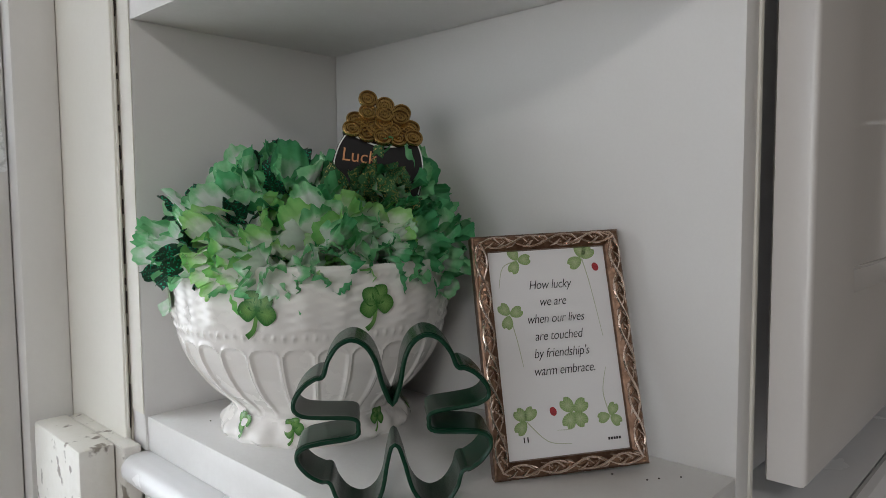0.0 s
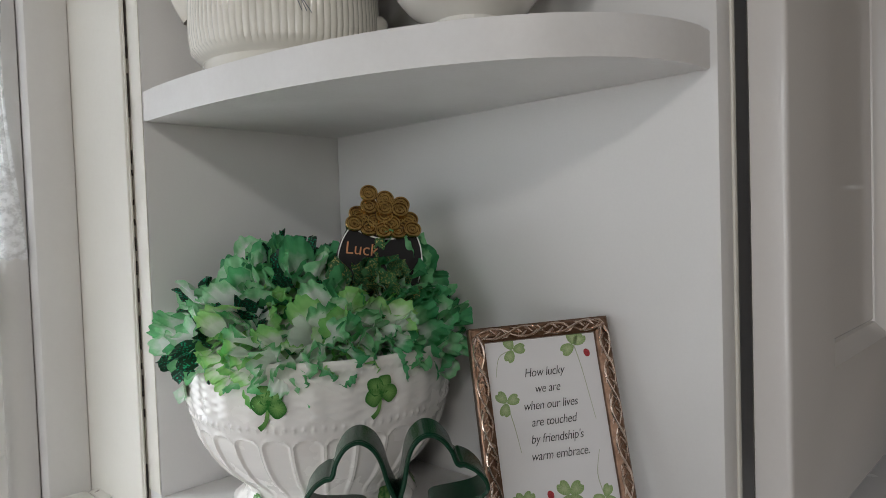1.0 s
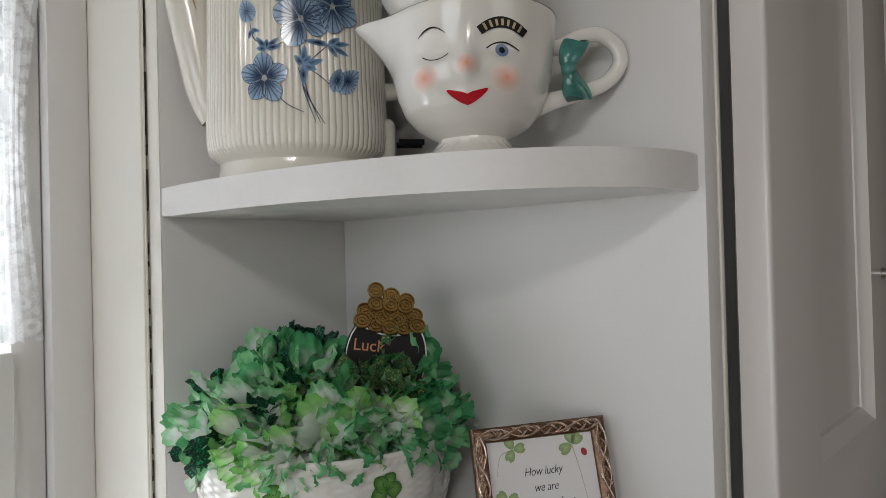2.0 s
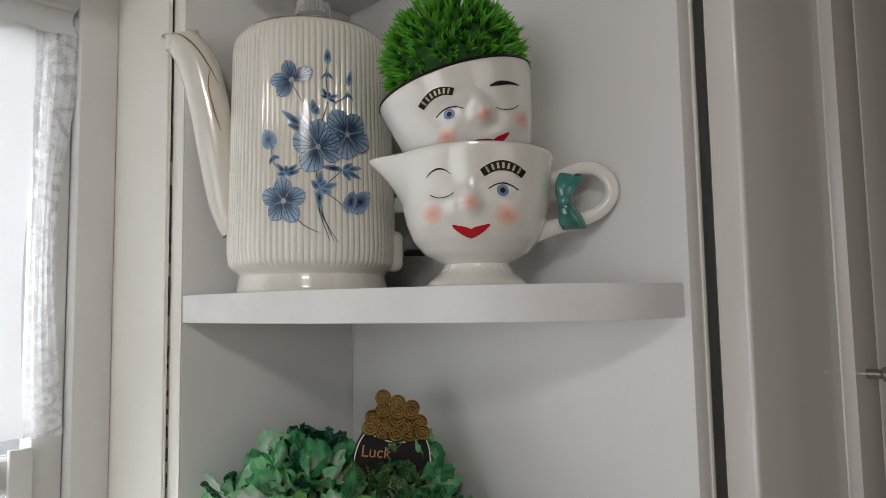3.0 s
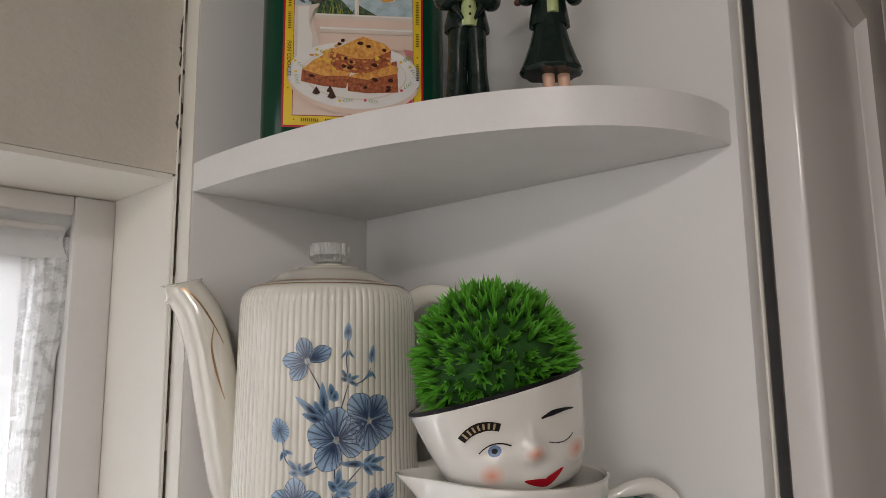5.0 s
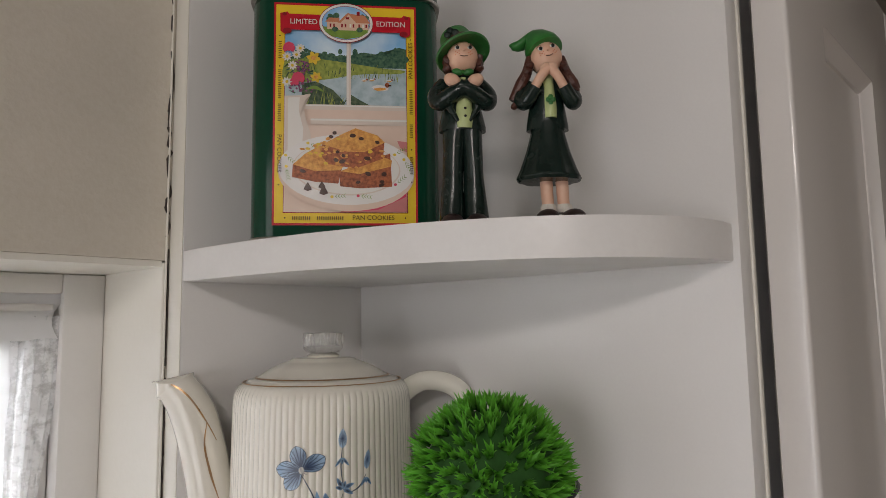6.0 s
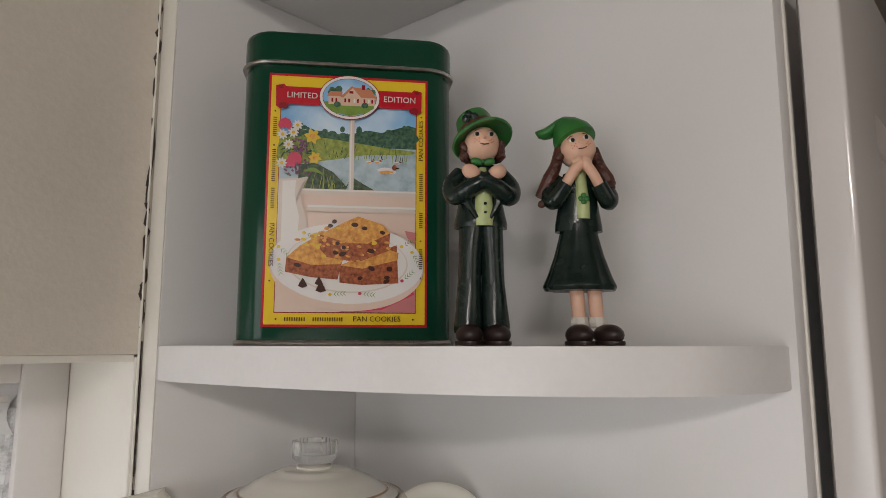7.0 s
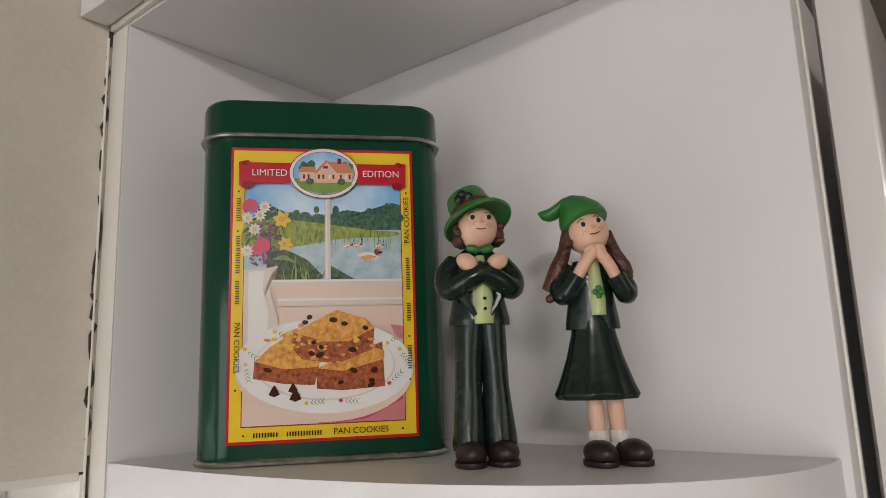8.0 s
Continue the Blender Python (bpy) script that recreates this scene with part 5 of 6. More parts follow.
# ---- top shelf: cookie tin and two figurines ----
ENAMEL = shade("dark_green_tin_enamel", (0.004, 0.048, 0.026), 0.16, stain=0.3, sscale=30, dark=(0.003, 0.034, 0.018), grain=0.08, gscale=700, bump=0.00004, spec=0.28)
TINPLATE = shade("bare_tinplate", (0.50, 0.48, 0.45), 0.3, metal=1.0, stain=0.6, sscale=120, dark=(0.16, 0.13, 0.10))
YELLOW = shade("yellow_print", (0.80, 0.56, 0.03), 0.28, spec=0.1, stain=0.2, sscale=60, grain=0.05)
REDP = shade("red_print", (0.50, 0.012, 0.025), 0.28, spec=0.1, stain=0.25, sscale=60)
REDD = shade("dark_red_print", (0.26, 0.012, 0.02), 0.28, spec=0.1, stain=0.25, sscale=60)
SKYP = painted("sky_print", (0.62, 0.74, 0.82), (0.16, 0.40, 0.68), 0, 0.5, patch=1.1)
WATERP = shade("water_print", (0.46, 0.56, 0.60), 0.28, spec=0.1, stain=0.7, sscale=150, dark=(0.20, 0.30, 0.33))
TREEP = shade("tree_print", (0.030, 0.085, 0.060), 0.3, spec=0.1, stain=0.8, sscale=420, dark=(0.12, 0.22, 0.12))
REEDP = shade("reed_print", (0.33, 0.38, 0.08), 0.3, spec=0.1, stain=0.8, sscale=320, dark=(0.10, 0.16, 0.04))
DARKGR = shade("dark_grass_print", (0.025, 0.06, 0.03), 0.3, spec=0.1, stain=0.8, sscale=320, dark=(0.14, 0.18, 0.10))
FRAMEP = shade("pale_frame_print", (0.66, 0.57, 0.50), 0.28, spec=0.1, stain=0.3, sscale=60)
LINENP = shade("linen_print", (0.70, 0.55, 0.46), 0.28, spec=0.1, stain=0.35, sscale=35, dark=(0.58, 0.40, 0.31))
PLATEP = shade("plate_print", (0.74, 0.72, 0.70), 0.25, spec=0.1, stain=0.25, sscale=50)
CAKEP = shade("cookie_print", (0.74, 0.38, 0.09), 0.3, spec=0.1, stain=0.95, sscale=360, dark=(0.46, 0.16, 0.035), grain=0.3, gscale=900)
CAKESIDE = shade("cookie_side_print", (0.42, 0.12, 0.045), 0.3, spec=0.1, stain=0.95, sscale=420, dark=(0.12, 0.028, 0.012), grain=0.3, gscale=900)
CHIPP = shade("chip_print", (0.05, 0.017, 0.010), 0.25, spec=0.1)
NAPKIN = shade("napkin_print", (0.56, 0.20, 0.20), 0.28, spec=0.1, stain=0.5, sscale=70)
PINKP = shade("tulip_print", (0.60, 0.06, 0.12), 0.28, spec=0.1, stain=0.4, sscale=200)
VIOLETP = shade("violet_print", (0.16, 0.05, 0.12), 0.28, spec=0.1, stain=0.8, sscale=500, dark=(0.35, 0.14, 0.24))
DAFFP = shade("daffodil_print", (0.72, 0.50, 0.05), 0.28, spec=0.1, stain=0.4, sscale=200)
WHITEP = shade("white_print", (0.72, 0.70, 0.66), 0.28, spec=0.1, stain=0.1)
HOUSEP = shade("house_print", (0.66, 0.46, 0.34), 0.28, spec=0.1, stain=0.2, sscale=200)
ROOFP = shade("roof_print", (0.55, 0.22, 0.12), 0.28, spec=0.1, stain=0.4, sscale=300)
LAWNP = shade("lawn_print", (0.20, 0.32, 0.06), 0.28, spec=0.1, stain=0.7, sscale=200, dark=(0.08, 0.16, 0.03))

tin = thing("cookie_tin", "dark green cookie tin with a printed picture label", "tin", (-0.1203, -0.1261, 1.9922), -40.6)
TW, TD, TR, TH = 0.1365, 0.078, 0.019, 0.1825


def rounded(w, d, r, y0=0.0, n=7):
    pts = []
    for cx, cy, a0 in ((w / 2 - r, r, -90), (w / 2 - r, d - r, 0), (-w / 2 + r, d - r, 90), (-w / 2 + r, r, 180)):
        for k in range(n + 1):
            a = radians(a0 + 90 * k / n)
            pts.append((cx + r * math.cos(a), y0 + cy + r * math.sin(a)))
    return pts


def tin_ring(grow, z):
    return [(x, y, z) for x, y in rounded(TW + 2 * grow, TD + 2 * grow, TR + grow, -grow)]


bm = bmesh.new()
rings(bm, [tin_ring(-0.0005, 0.0025), tin_ring(0.0, 0.004), tin_ring(0.0, 0.10), tin_ring(0.0, TH - 0.006), tin_ring(-0.0008, TH - 0.004), tin_ring(-0.0008, TH)])
part("body", bm, ENAMEL, tin)
bm = bmesh.new()
rings(bm, [tin_ring(0.0004, 0.0), tin_ring(0.0016, 0.0006), tin_ring(0.0019, 0.0018), tin_ring(0.0012, 0.0030), tin_ring(0.0001, 0.0034)])
part("base_seam", bm, TINPLATE, tin, "worn bare metal seam")
bm = bmesh.new()
rings(bm, [tin_ring(0.0011, TH - 0.001), tin_ring(0.0013, TH + 0.0005), tin_ring(0.0009, TH + 0.0012), tin_ring(0.0007, TH + 0.0165), tin_ring(0.0, TH + 0.0192), tin_ring(-0.0016, TH + 0.0206), tin_ring(-0.0026, TH + 0.0202), tin_ring(-0.004, TH + 0.0196)])
lid2 = part("lid", bm, ENAMEL, tin)
bm = bmesh.new()
rings(bm, [tin_ring(0.0008, TH - 0.0026), tin_ring(0.0022, TH - 0.0022), tin_ring(0.0027, TH - 0.0012), tin_ring(0.0021, TH - 0.0001), tin_ring(0.0009, TH + 0.0002)])
part("lid_bead", bm, TINPLATE, lid2, "rolled bare metal bead")

# the printed label
LX = 3160.0


def P(x, y):
    """Place on the label, from the print's own grid."""
    return ((x - 568.5) / LX, 0.0112 + (776 - y) / 3120.0)


MATS = [REDP, YELLOW, SKYP, WATERP, TREEP, REEDP, DARKGR, FRAMEP, LINENP, PLATEP, CAKEP, CAKESIDE, CHIPP, NAPKIN, PINKP, VIOLETP, DAFFP, WHITEP, HOUSEP, ROOFP, LAWNP, REDD, ENAMEL]
NAMES = {m.name: i for i, m in enumerate(MATS)}
lab = bmesh.new()
level = [0.00012]


def patch(pts, mat, centre=None, smooth=False, rows=1, up=True):
    """One printed patch; each lies a hair above the last."""
    q = [P(*p) for p in pts]
    if smooth:
        q = [(v.x, v.y) for v in spline([(a, b, 0) for a, b in q + [q[0]]], 4)[:-1]]
    c = P(*centre) if centre else (sum(a for a, b in q) / len(q), sum(b for a, b in q) / len(q))
    if up:
        level[0] += 0.000004
    star(lab, flat, c, q, level[0], rows, NAMES[mat.name])


def dot(x, y, rx, ry, mat, turn=0, n=14, up=True):
    patch(oval(x, y, rx, ry, n, turn), mat, (x, y), up=up)


def rect(x0, y0, x1, y1, mat):
    patch([(x0, y0), (x1, y0), (x1, y1), (x0, y1)], mat)


def line(pts, w, mat):
    level[0] += 0.000004
    ribbon(lab, flat, [P(*p) for p in pts], [k / LX for k in w], level[0], NAMES[mat.name])


rnd = random.Random(11)
rect(407, 268, 730, 776, REDP)
rect(411.5, 273, 725.5, 771, YELLOW)
rect(430.5, 294.5, 707.5, 749, REDD)
rect(432, 296, 706, 747, LINENP)
# view through the painted window
patch([(432, 297), (706, 297), (706, 425), (432, 425)], SKYP, (569, 400), rows=3)
patch([(432, 400), (470, 383), (520, 385), (560, 392), (575, 388), (610, 380), (640, 384), (668, 380), (690, 366), (706, 370), (706, 420), (432, 420)], TREEP, (569, 405), rows=1)
for k in range(46):
    x = rnd.uniform(436, 704)
    dot(x, 392 - (12 if x > 665 else 0) + rnd.uniform(-14, 14), rnd.uniform(4, 10), rnd.uniform(4, 11), TREEP, n=9)
rect(432, 416, 706, 505, WATERP)
patch([(432, 400), (500, 398), (560, 404), (650, 416), (700, 420), (690, 428), (600, 432), (520, 446), (432, 452)], REEDP, (540, 418), smooth=True)
for k in range(90):
    x = rnd.uniform(470, 690)
    y = 404 + (x - 470) * 0.085 + rnd.uniform(0, 22)
    line([(x, y + 8), (x + rnd.uniform(-4, 6), y - rnd.uniform(4, 10))], [1.6, 0.5], rnd.choice((REEDP, DARKGR, REEDP)))
patch([(470, 455), (505, 452), (540, 470), (568, 500), (560, 506), (470, 506)], DARKGR)
for k in range(70):
    x = rnd.uniform(475, 566)
    line([(x, 504), (x + rnd.uniform(-6, 10), 500 - rnd.uniform(8, 46) * (1 - abs(x - 505) / 90))], [2.0, 0.5], rnd.choice((DARKGR, DARKGR, REEDP)))
patch([(580, 480), (600, 492), (622, 504), (580, 504)], DARKGR)
for x, y, s in ((648, 462, 1.0), (611, 446, 0.36), (628, 445, 0.36), (668, 446, 0.36)):
    patch([(x - 22 * s, y - 1 * s), (x - 6 * s, y - 6 * s), (x + 14 * s, y - 2 * s), (x + 15 * s, y + 6 * s), (x - 8 * s, y + 8 * s)], PLATEP, smooth=True)
    patch([(x - 18 * s, y + 3 * s), (x, y), (x + 13 * s, y + 3 * s), (x - 6 * s, y + 8 * s)], CAKEP, smooth=True)
    dot(x + 14 * s, y - 6 * s, 5 * s, 6 * s, CAKESIDE)
    dot(x + 20 * s, y - 5 * s, 4 * s, 1.8 * s, CHIPP)
# painted window bars and sill
rect(570, 355, 580, 515, FRAMEP)
rect(572, 355, 574.5, 512, WHITEP)
rect(470, 504, 706, 516, FRAMEP)
rect(470, 505, 706, 508, WHITEP)
rect(485, 516, 706, 540, LINENP)
rect(490, 536, 706, 550, FRAMEP)
rect(490, 537, 706, 541, WHITEP)
patch([(492, 551), (706, 551), (706, 589), (492, 589)], LINENP)
# jug of flowers
patch([(432, 486), (470, 484), (487, 480), (490, 482), (478, 494), (474, 510), (480, 540), (490, 570), (492, 600), (470, 640), (432, 650)], FRAMEP, (455, 560), smooth=False)
patch([(440, 490), (466, 488), (464, 520), (474, 560), (472, 600), (440, 620)], WHITEP, (455, 550))
for k in range(36):
    x, y = 434 + rnd.uniform(0, 66), rnd.uniform(395, 484)
    a = rnd.uniform(0, 6.28)
    line([(x, y), (x + 14 * math.cos(a), y + 14 * math.sin(a))], [3, 3.6, 0.8], rnd.choice((DARKGR, LAWNP, TREEP)))
for k in range(80):
    t = rnd.random()
    dot(470 + 32 * rnd.uniform(-1, 1) * (0.4 + t * 0.6), 404 + 72 * t, 2.4, 2.4, VIOLETP, n=7)
for x, y, s in ((441, 372, 13), (462, 442, 14), (453, 452, 10)):
    for k in range(3):
        dot(x + (k - 1) * s * 0.5, y + 2 * abs(k - 1), s * 0.5, s * 0.85, PINKP, (1 - k) * 14)
for x, y in ((458, 391), (449, 416), (437, 396), (437, 454), (466, 376)):
    for k in range(9):
        a = radians(40 * k)
        patch(petal(x, y, 40 * k, 11.5, 5, 0.8, 8), WHITEP, (x + 5 * math.cos(a), y + 5 * math.sin(a)), up=(k == 0))
    dot(x, y, 3.4, 3.4, DAFFP)
for x, y, s in ((496, 398, 17), (502, 442, 14)):
    for k in range(6):
        a = radians(60 * k + 10)
        patch(petal(x, y, 60 * k + 10, s, s * 0.6, 0.8, 8), DAFFP, (x + s * 0.5 * math.cos(a), y + s * 0.5 * math.sin(a)), up=(k == 0))
    dot(x, y, s * 0.34, s * 0.3, CAKEP)
line([(480, 470), (500, 466), (520, 476)], [2, 9, 1], LAWNP)
# plate, cookies and napkin
patch([(555, 747), (600, 728), (650, 716), (706, 680), (706, 747)], NAPKIN, (660, 735))
patch([(580, 747), (640, 730), (700, 700), (704, 712), (640, 742)], PINKP, (640, 730))
patch([(684, 585), (706, 588), (706, 612), (690, 600)], NAPKIN)
dot(571, 661, 151, 84, LINENP, 2, 40)
dot(571, 652, 151, 79, PLATEP, 2, 40)
dot(571, 650, 120, 60, FRAMEP, 2, 36)
dot(571, 649, 117, 58, WHITEP, 2, 36)
for x, y, a in ((447, 630, 40), (440, 660, 80), (498, 598, 20), (690, 610, -30), (706, 640, 60), (610, 712, 5), (552, 712, -5), (690, 676, -40)):
    for k in (-1, 0, 1, 2):
        ca, sa = math.cos(radians(a)), math.sin(radians(a))
        for s in (1, -1):
            line([(x + 6 * k * ca, y + 6 * k * sa), (x + 6 * k * ca + 5 * ca - s * 5 * sa, y + 6 * k * sa + 5 * sa + s * 5 * ca)], [1.6, 0.5], LAWNP)
    dot(x - 14 * math.cos(radians(a)), y - 14 * math.sin(radians(a)), 3.6, 3.2, rnd.choice((PINKP, SKYP, DAFFP)))
patch([(452, 642), (500, 612), (548, 622), (560, 650), (552, 684), (500, 680), (450, 670)], CAKESIDE, (505, 655))
patch([(452, 642), (478, 618), (512, 598), (548, 612), (572, 636), (556, 654), (500, 656)], CAKEP, (510, 630))
patch([(555, 658), (600, 640), (668, 614), (672, 690), (600, 694), (556, 690)], CAKESIDE, (610, 665))
patch([(556, 656), (610, 634), (650, 622), (672, 630), (670, 644), (600, 662)], CAKEP, (620, 645))
patch([(516, 596), (560, 600), (600, 610), (655, 590), (652, 626), (590, 650), (530, 640), (514, 622)], CAKESIDE, (580, 620))
patch([(516, 596), (560, 572), (590, 558), (640, 574), (656, 590), (610, 612), (572, 612)], CAKEP, (585, 588))
for k in range(90):
    x, y = rnd.uniform(462, 662), rnd.uniform(572, 650)
    if abs(x - 565) / 110 + abs(y - 612) / 48 < 1:
        dot(x, y, rnd.uniform(3, 7), rnd.uniform(2, 4), DAFFP if rnd.random() < 0.35 else CAKEP, rnd.uniform(-20, 20), 7)
for k in range(16):
    x, y = rnd.choice(((rnd.uniform(458, 545), rnd.uniform(656, 678)), (rnd.uniform(562, 664), rnd.uniform(660, 688)), (rnd.uniform(540, 645), rnd.uniform(612, 634)), (rnd.uniform(530, 640), rnd.uniform(566, 604))))
    dot(x, y, rnd.uniform(4, 8), rnd.uniform(3.4, 5), CHIPP, rnd.uniform(-30, 30), 9)
for x, y, s in ((485, 692, 9), (516, 688, 8), (520, 700, 10)):
    patch([(x - s, y + s * 0.6), (x - s * 0.7, y - s * 0.1), (x, y - s * 1.2), (x + s * 0.7, y - s * 0.1), (x + s, y + s * 0.6), (x, y + s)], CHIPP)
# ribbon and oval cottage
for s in (1, -1):
    e = lambda x: 569 + s * (x - 569)
    patch([(e(434), 297), (e(510), 297), (e(510), 334), (e(434), 334)], REDP)
    patch([(e(421), 296), (e(437), 292), (e(444), 300), (e(444), 340), (e(432), 345), (e(422), 338)], REDP)
    dot(e(437), 337, 10, 7, REDD)
    dot(e(431), 298, 5, 4, REDD)
dot(569, 314.5, 62, 46.5, REDD, 0, 40)
dot(569, 314.5, 60.5, 45, WHITEP, 0, 40)
dot(569, 314.5, 55, 40, REDD, 0, 36)
dot(569, 314.5, 54, 39, SKYP, 0, 36)
for k in range(26):
    x = 528 + rnd.uniform(-4, 20) if k % 2 else 612 + rnd.uniform(-18, 4)
    dot(x, 308 + rnd.uniform(-12, 12), 6, 6, TREEP, n=8)
patch([(517, 324), (540, 326), (569, 322), (620, 324), (618, 336), (600, 347), (569, 353), (538, 347), (522, 336)], LAWNP, (569, 335))
rect(526, 312, 552, 330, HOUSEP)
patch([(522, 313), (530, 303), (554, 303), (554, 313)], ROOFP)
patch([(552, 332), (552, 312), (573, 292), (592, 312), (592, 332)], HOUSEP)
rect(592, 314, 620, 330, HOUSEP)
patch([(573, 292), (612, 296), (624, 314), (592, 314)], ROOFP)
patch([(550, 314), (573, 290), (577, 292), (556, 315)], ROOFP)
rect(593, 287, 600, 297, REDD)
for x in (558, 566, 577, 584, 597, 606, 613, 532, 540):
    rect(x, 317, x + 3.5, 325, REDD if x not in (577, 606) else WHITEP)
rect(568, 301, 576, 306, REDD)
for x in (544, 600):
    dot(x, 330, 7, 6, TREEP)
# printed words; brand wording is left as plain bars
def bars(x, y, dx, dy, count, w, h):
    """A row of small upright bars for lettering that is not spelled out."""
    for k in range(count):
        rect(x + dx * k, y + dy * k, x + dx * k + w, y + dy * k + h, CHIPP)


for x, runs in ((418.3, ((362, 10), (428, 16), (506, 10))), (712.8, ((468, 14), (548, 8), (622, 10)))):
    for y, count in runs:
        bars(x, y, 0, 4.2, count, 7, 1.8)
bars(452, 757.5, 4.6, 0, 9, 2.2, 7.5)
bars(506, 757.5, 4.6, 0, 13, 2.2, 7.5)
for x, y in ((436, 761), (701, 761), (421.5, 350), (421.5, 420), (421.5, 688), (716, 350), (716, 606), (716, 680)):
    dot(x, y, 1.8, 1.8, CHIPP, n=8)
label = part("label", lab, MATS, tin, "yellow bordered printed label with cookies and a lake", smooth=False)
lv = -level[0] - 0.0003
for text, x, y, size, mat, rot in (("LIMITED", 474, 321, 0.0054, WHITEP, (90, 0, 0)), ("EDITION", 671, 321, 0.0054, WHITEP, (90, 0, 0)), ("PAN COOKIES", 630, 765, 0.0046, CHIPP, (90, 0, 0)), ("PAN COOKIES", 418.4, 618, 0.0042, CHIPP, (90, 90, 0)), ("PAN COOKIES", 720.0, 400, 0.0042, CHIPP, (90, -90, 0))):
    u, v = P(x, y)
    words(text, size, mat, label, (u, lv, v), rot, name="lettering", depth=0.00004)

# two resin figurines
SKIN = shade("painted_resin_skin", (0.72, 0.46, 0.33), 0.42, stain=0.35, sscale=160, dark=(0.68, 0.33, 0.22), grain=0.05)
COAT = shade("painted_dark_green_cloth", (0.006, 0.015, 0.012), 0.25, stain=0.6, sscale=120, dark=(0.012, 0.024, 0.020), grain=0.1, bump=0.0001, spec=0.4)
HAT = shade("painted_bright_green", (0.025, 0.17, 0.03), 0.35, stain=0.5, sscale=120, dark=(0.012, 0.085, 0.018))
HAIR = shade("painted_brown_hair", (0.085, 0.026, 0.016), 0.4, stain=0.7, sscale=300, dark=(0.03, 0.01, 0.008), bump=0.0006, gscale=500)
VEST = shade("painted_pale_green", (0.46, 0.54, 0.24), 0.4, stain=0.5, sscale=200, dark=(0.36, 0.42, 0.20))
SHOE = shade("painted_dark_brown", (0.022, 0.012, 0.011), 0.42, stain=0.5, sscale=150, dark=(0.04, 0.022, 0.02), bump=0.0002)
SOCK = shade("painted_white_sock", (0.70, 0.66, 0.60), 0.6, stain=0.3, sscale=300, bump=0.0004, gscale=900)
FRECKLE = shade("painted_freckle", (0.60, 0.16, 0.07), 0.45, stain=0.2)
FIG = [SKIN, COAT, HAT, HAIR, VEST, SHOE, SOCK, BLACK, WHITEP, FRECKLE]


def body(bm, secs, mat, n=22, folds=None):
    """Oval sections (z, cx, cy, rx, ry) joined into one limb or garment."""
    keys = [s[0] for s in secs]
    zs = np.linspace(0, 1, len(secs) * 5)
    cols = list(zip(*secs))
    par = np.linspace(0, 1, len(secs))
    loops = []
    for t in zs:
        z, cx, cy, rx, ry = (float(np.interp(t, par, c)) for c in cols)
        loops.append([(cx + rx * math.cos(a) * (1 + (folds(a, t) if folds else 0)), cy + ry * math.sin(a) * (1 + (folds(a, t) if folds else 0)), z) for a in (2 * math.pi * i / n for i in range(n))])
    rings(bm, loops, mat=mat)


def shoe(bm, cx, cy, turn, s=1.0):
    ball(bm, (cx, cy - 0.0035 * s, 0.0058 * s), (0.0074 * s, 0.0112 * s, 0.0062 * s), (0, 0, turn), mat=5, u=18, v=10)
    loops = []
    for z, g in ((0.0, 0.96), (0.0012, 1.0), (0.0024, 0.98)):
        c, d = math.cos(radians(turn)), math.sin(radians(turn))
        loops.append([(cx + c * 0.0078 * s * g * math.cos(a) - d * 0.0116 * s * g * math.sin(a), cy - 0.0035 * s + d * 0.0078 * s * g * math.cos(a) + c * 0.0116 * s * g * math.sin(a), z) for a in (2 * math.pi * i / 18 for i in range(18))])
    rings(bm, loops, mat=5)


def small_face(bm, c, r, turn, up, roll=0):
    """Dots for the eyes, a line for the mouth, rosy specks."""
    m = pose(*c, up, roll, turn)
    for s in (1, -1):
        ball(bm, m @ Vector((s * r * 0.40, -r * 0.90, r * 0.20)), (r * 0.19, r * 0.10, r * 0.12), (0, 0, turn), 10, 7, 8)
        ball(bm, m @ Vector((s * r * 0.40, -r * 0.95, r * 0.20)), (r * 0.125, r * 0.07, r * 0.125), (0, 0, turn), 10, 7, 7)
        tube([m @ Vector((s * r * 0.26, -r * 0.86, r * 0.50)), m @ Vector((s * r * 0.42, -r * 0.80, r * 0.53)), m @ Vector((s * r * 0.58, -r * 0.72, r * 0.43))], r * 0.02, 5, bm=bm, mat=3)
    for k in range(9):
        u, v = (0.30 + 0.11 * (k % 3)) * (1 if k % 2 else -1), -0.06 - 0.09 * (k // 3) - 0.03 * (k % 2)
        ball(bm, m @ Vector((u * r, -r * math.sqrt(max(0.1, 0.985 - u * u - v * v)), v * r)), (r * 0.035,) * 3, u=6, v=4, mat=9)
    ball(bm, m @ Vector((0, -r * 0.98, -r * 0.02)), (r * 0.10, r * 0.11, r * 0.09), (0, 0, turn), 10, 7, 0)
    tube([m @ Vector((-r * 0.24, -r * 0.90, -r * 0.36)), m @ Vector((0, -r * 0.93, -r * 0.42)), m @ Vector((r * 0.24, -r * 0.90, -r * 0.36))], r * 0.028, 5, bm=bm, mat=3)


def figurine(name, bm, label, at, rz, size=(1, 1, 1)):
    bmesh.ops.scale(bm, vec=size, verts=bm.verts)
    me_ob = part(name, bm, FIG)
    me_ob.matrix_world = pose(*at, 0, 0, rz)
    return tagged(me_ob, label, "figurine", "pair of figurines")


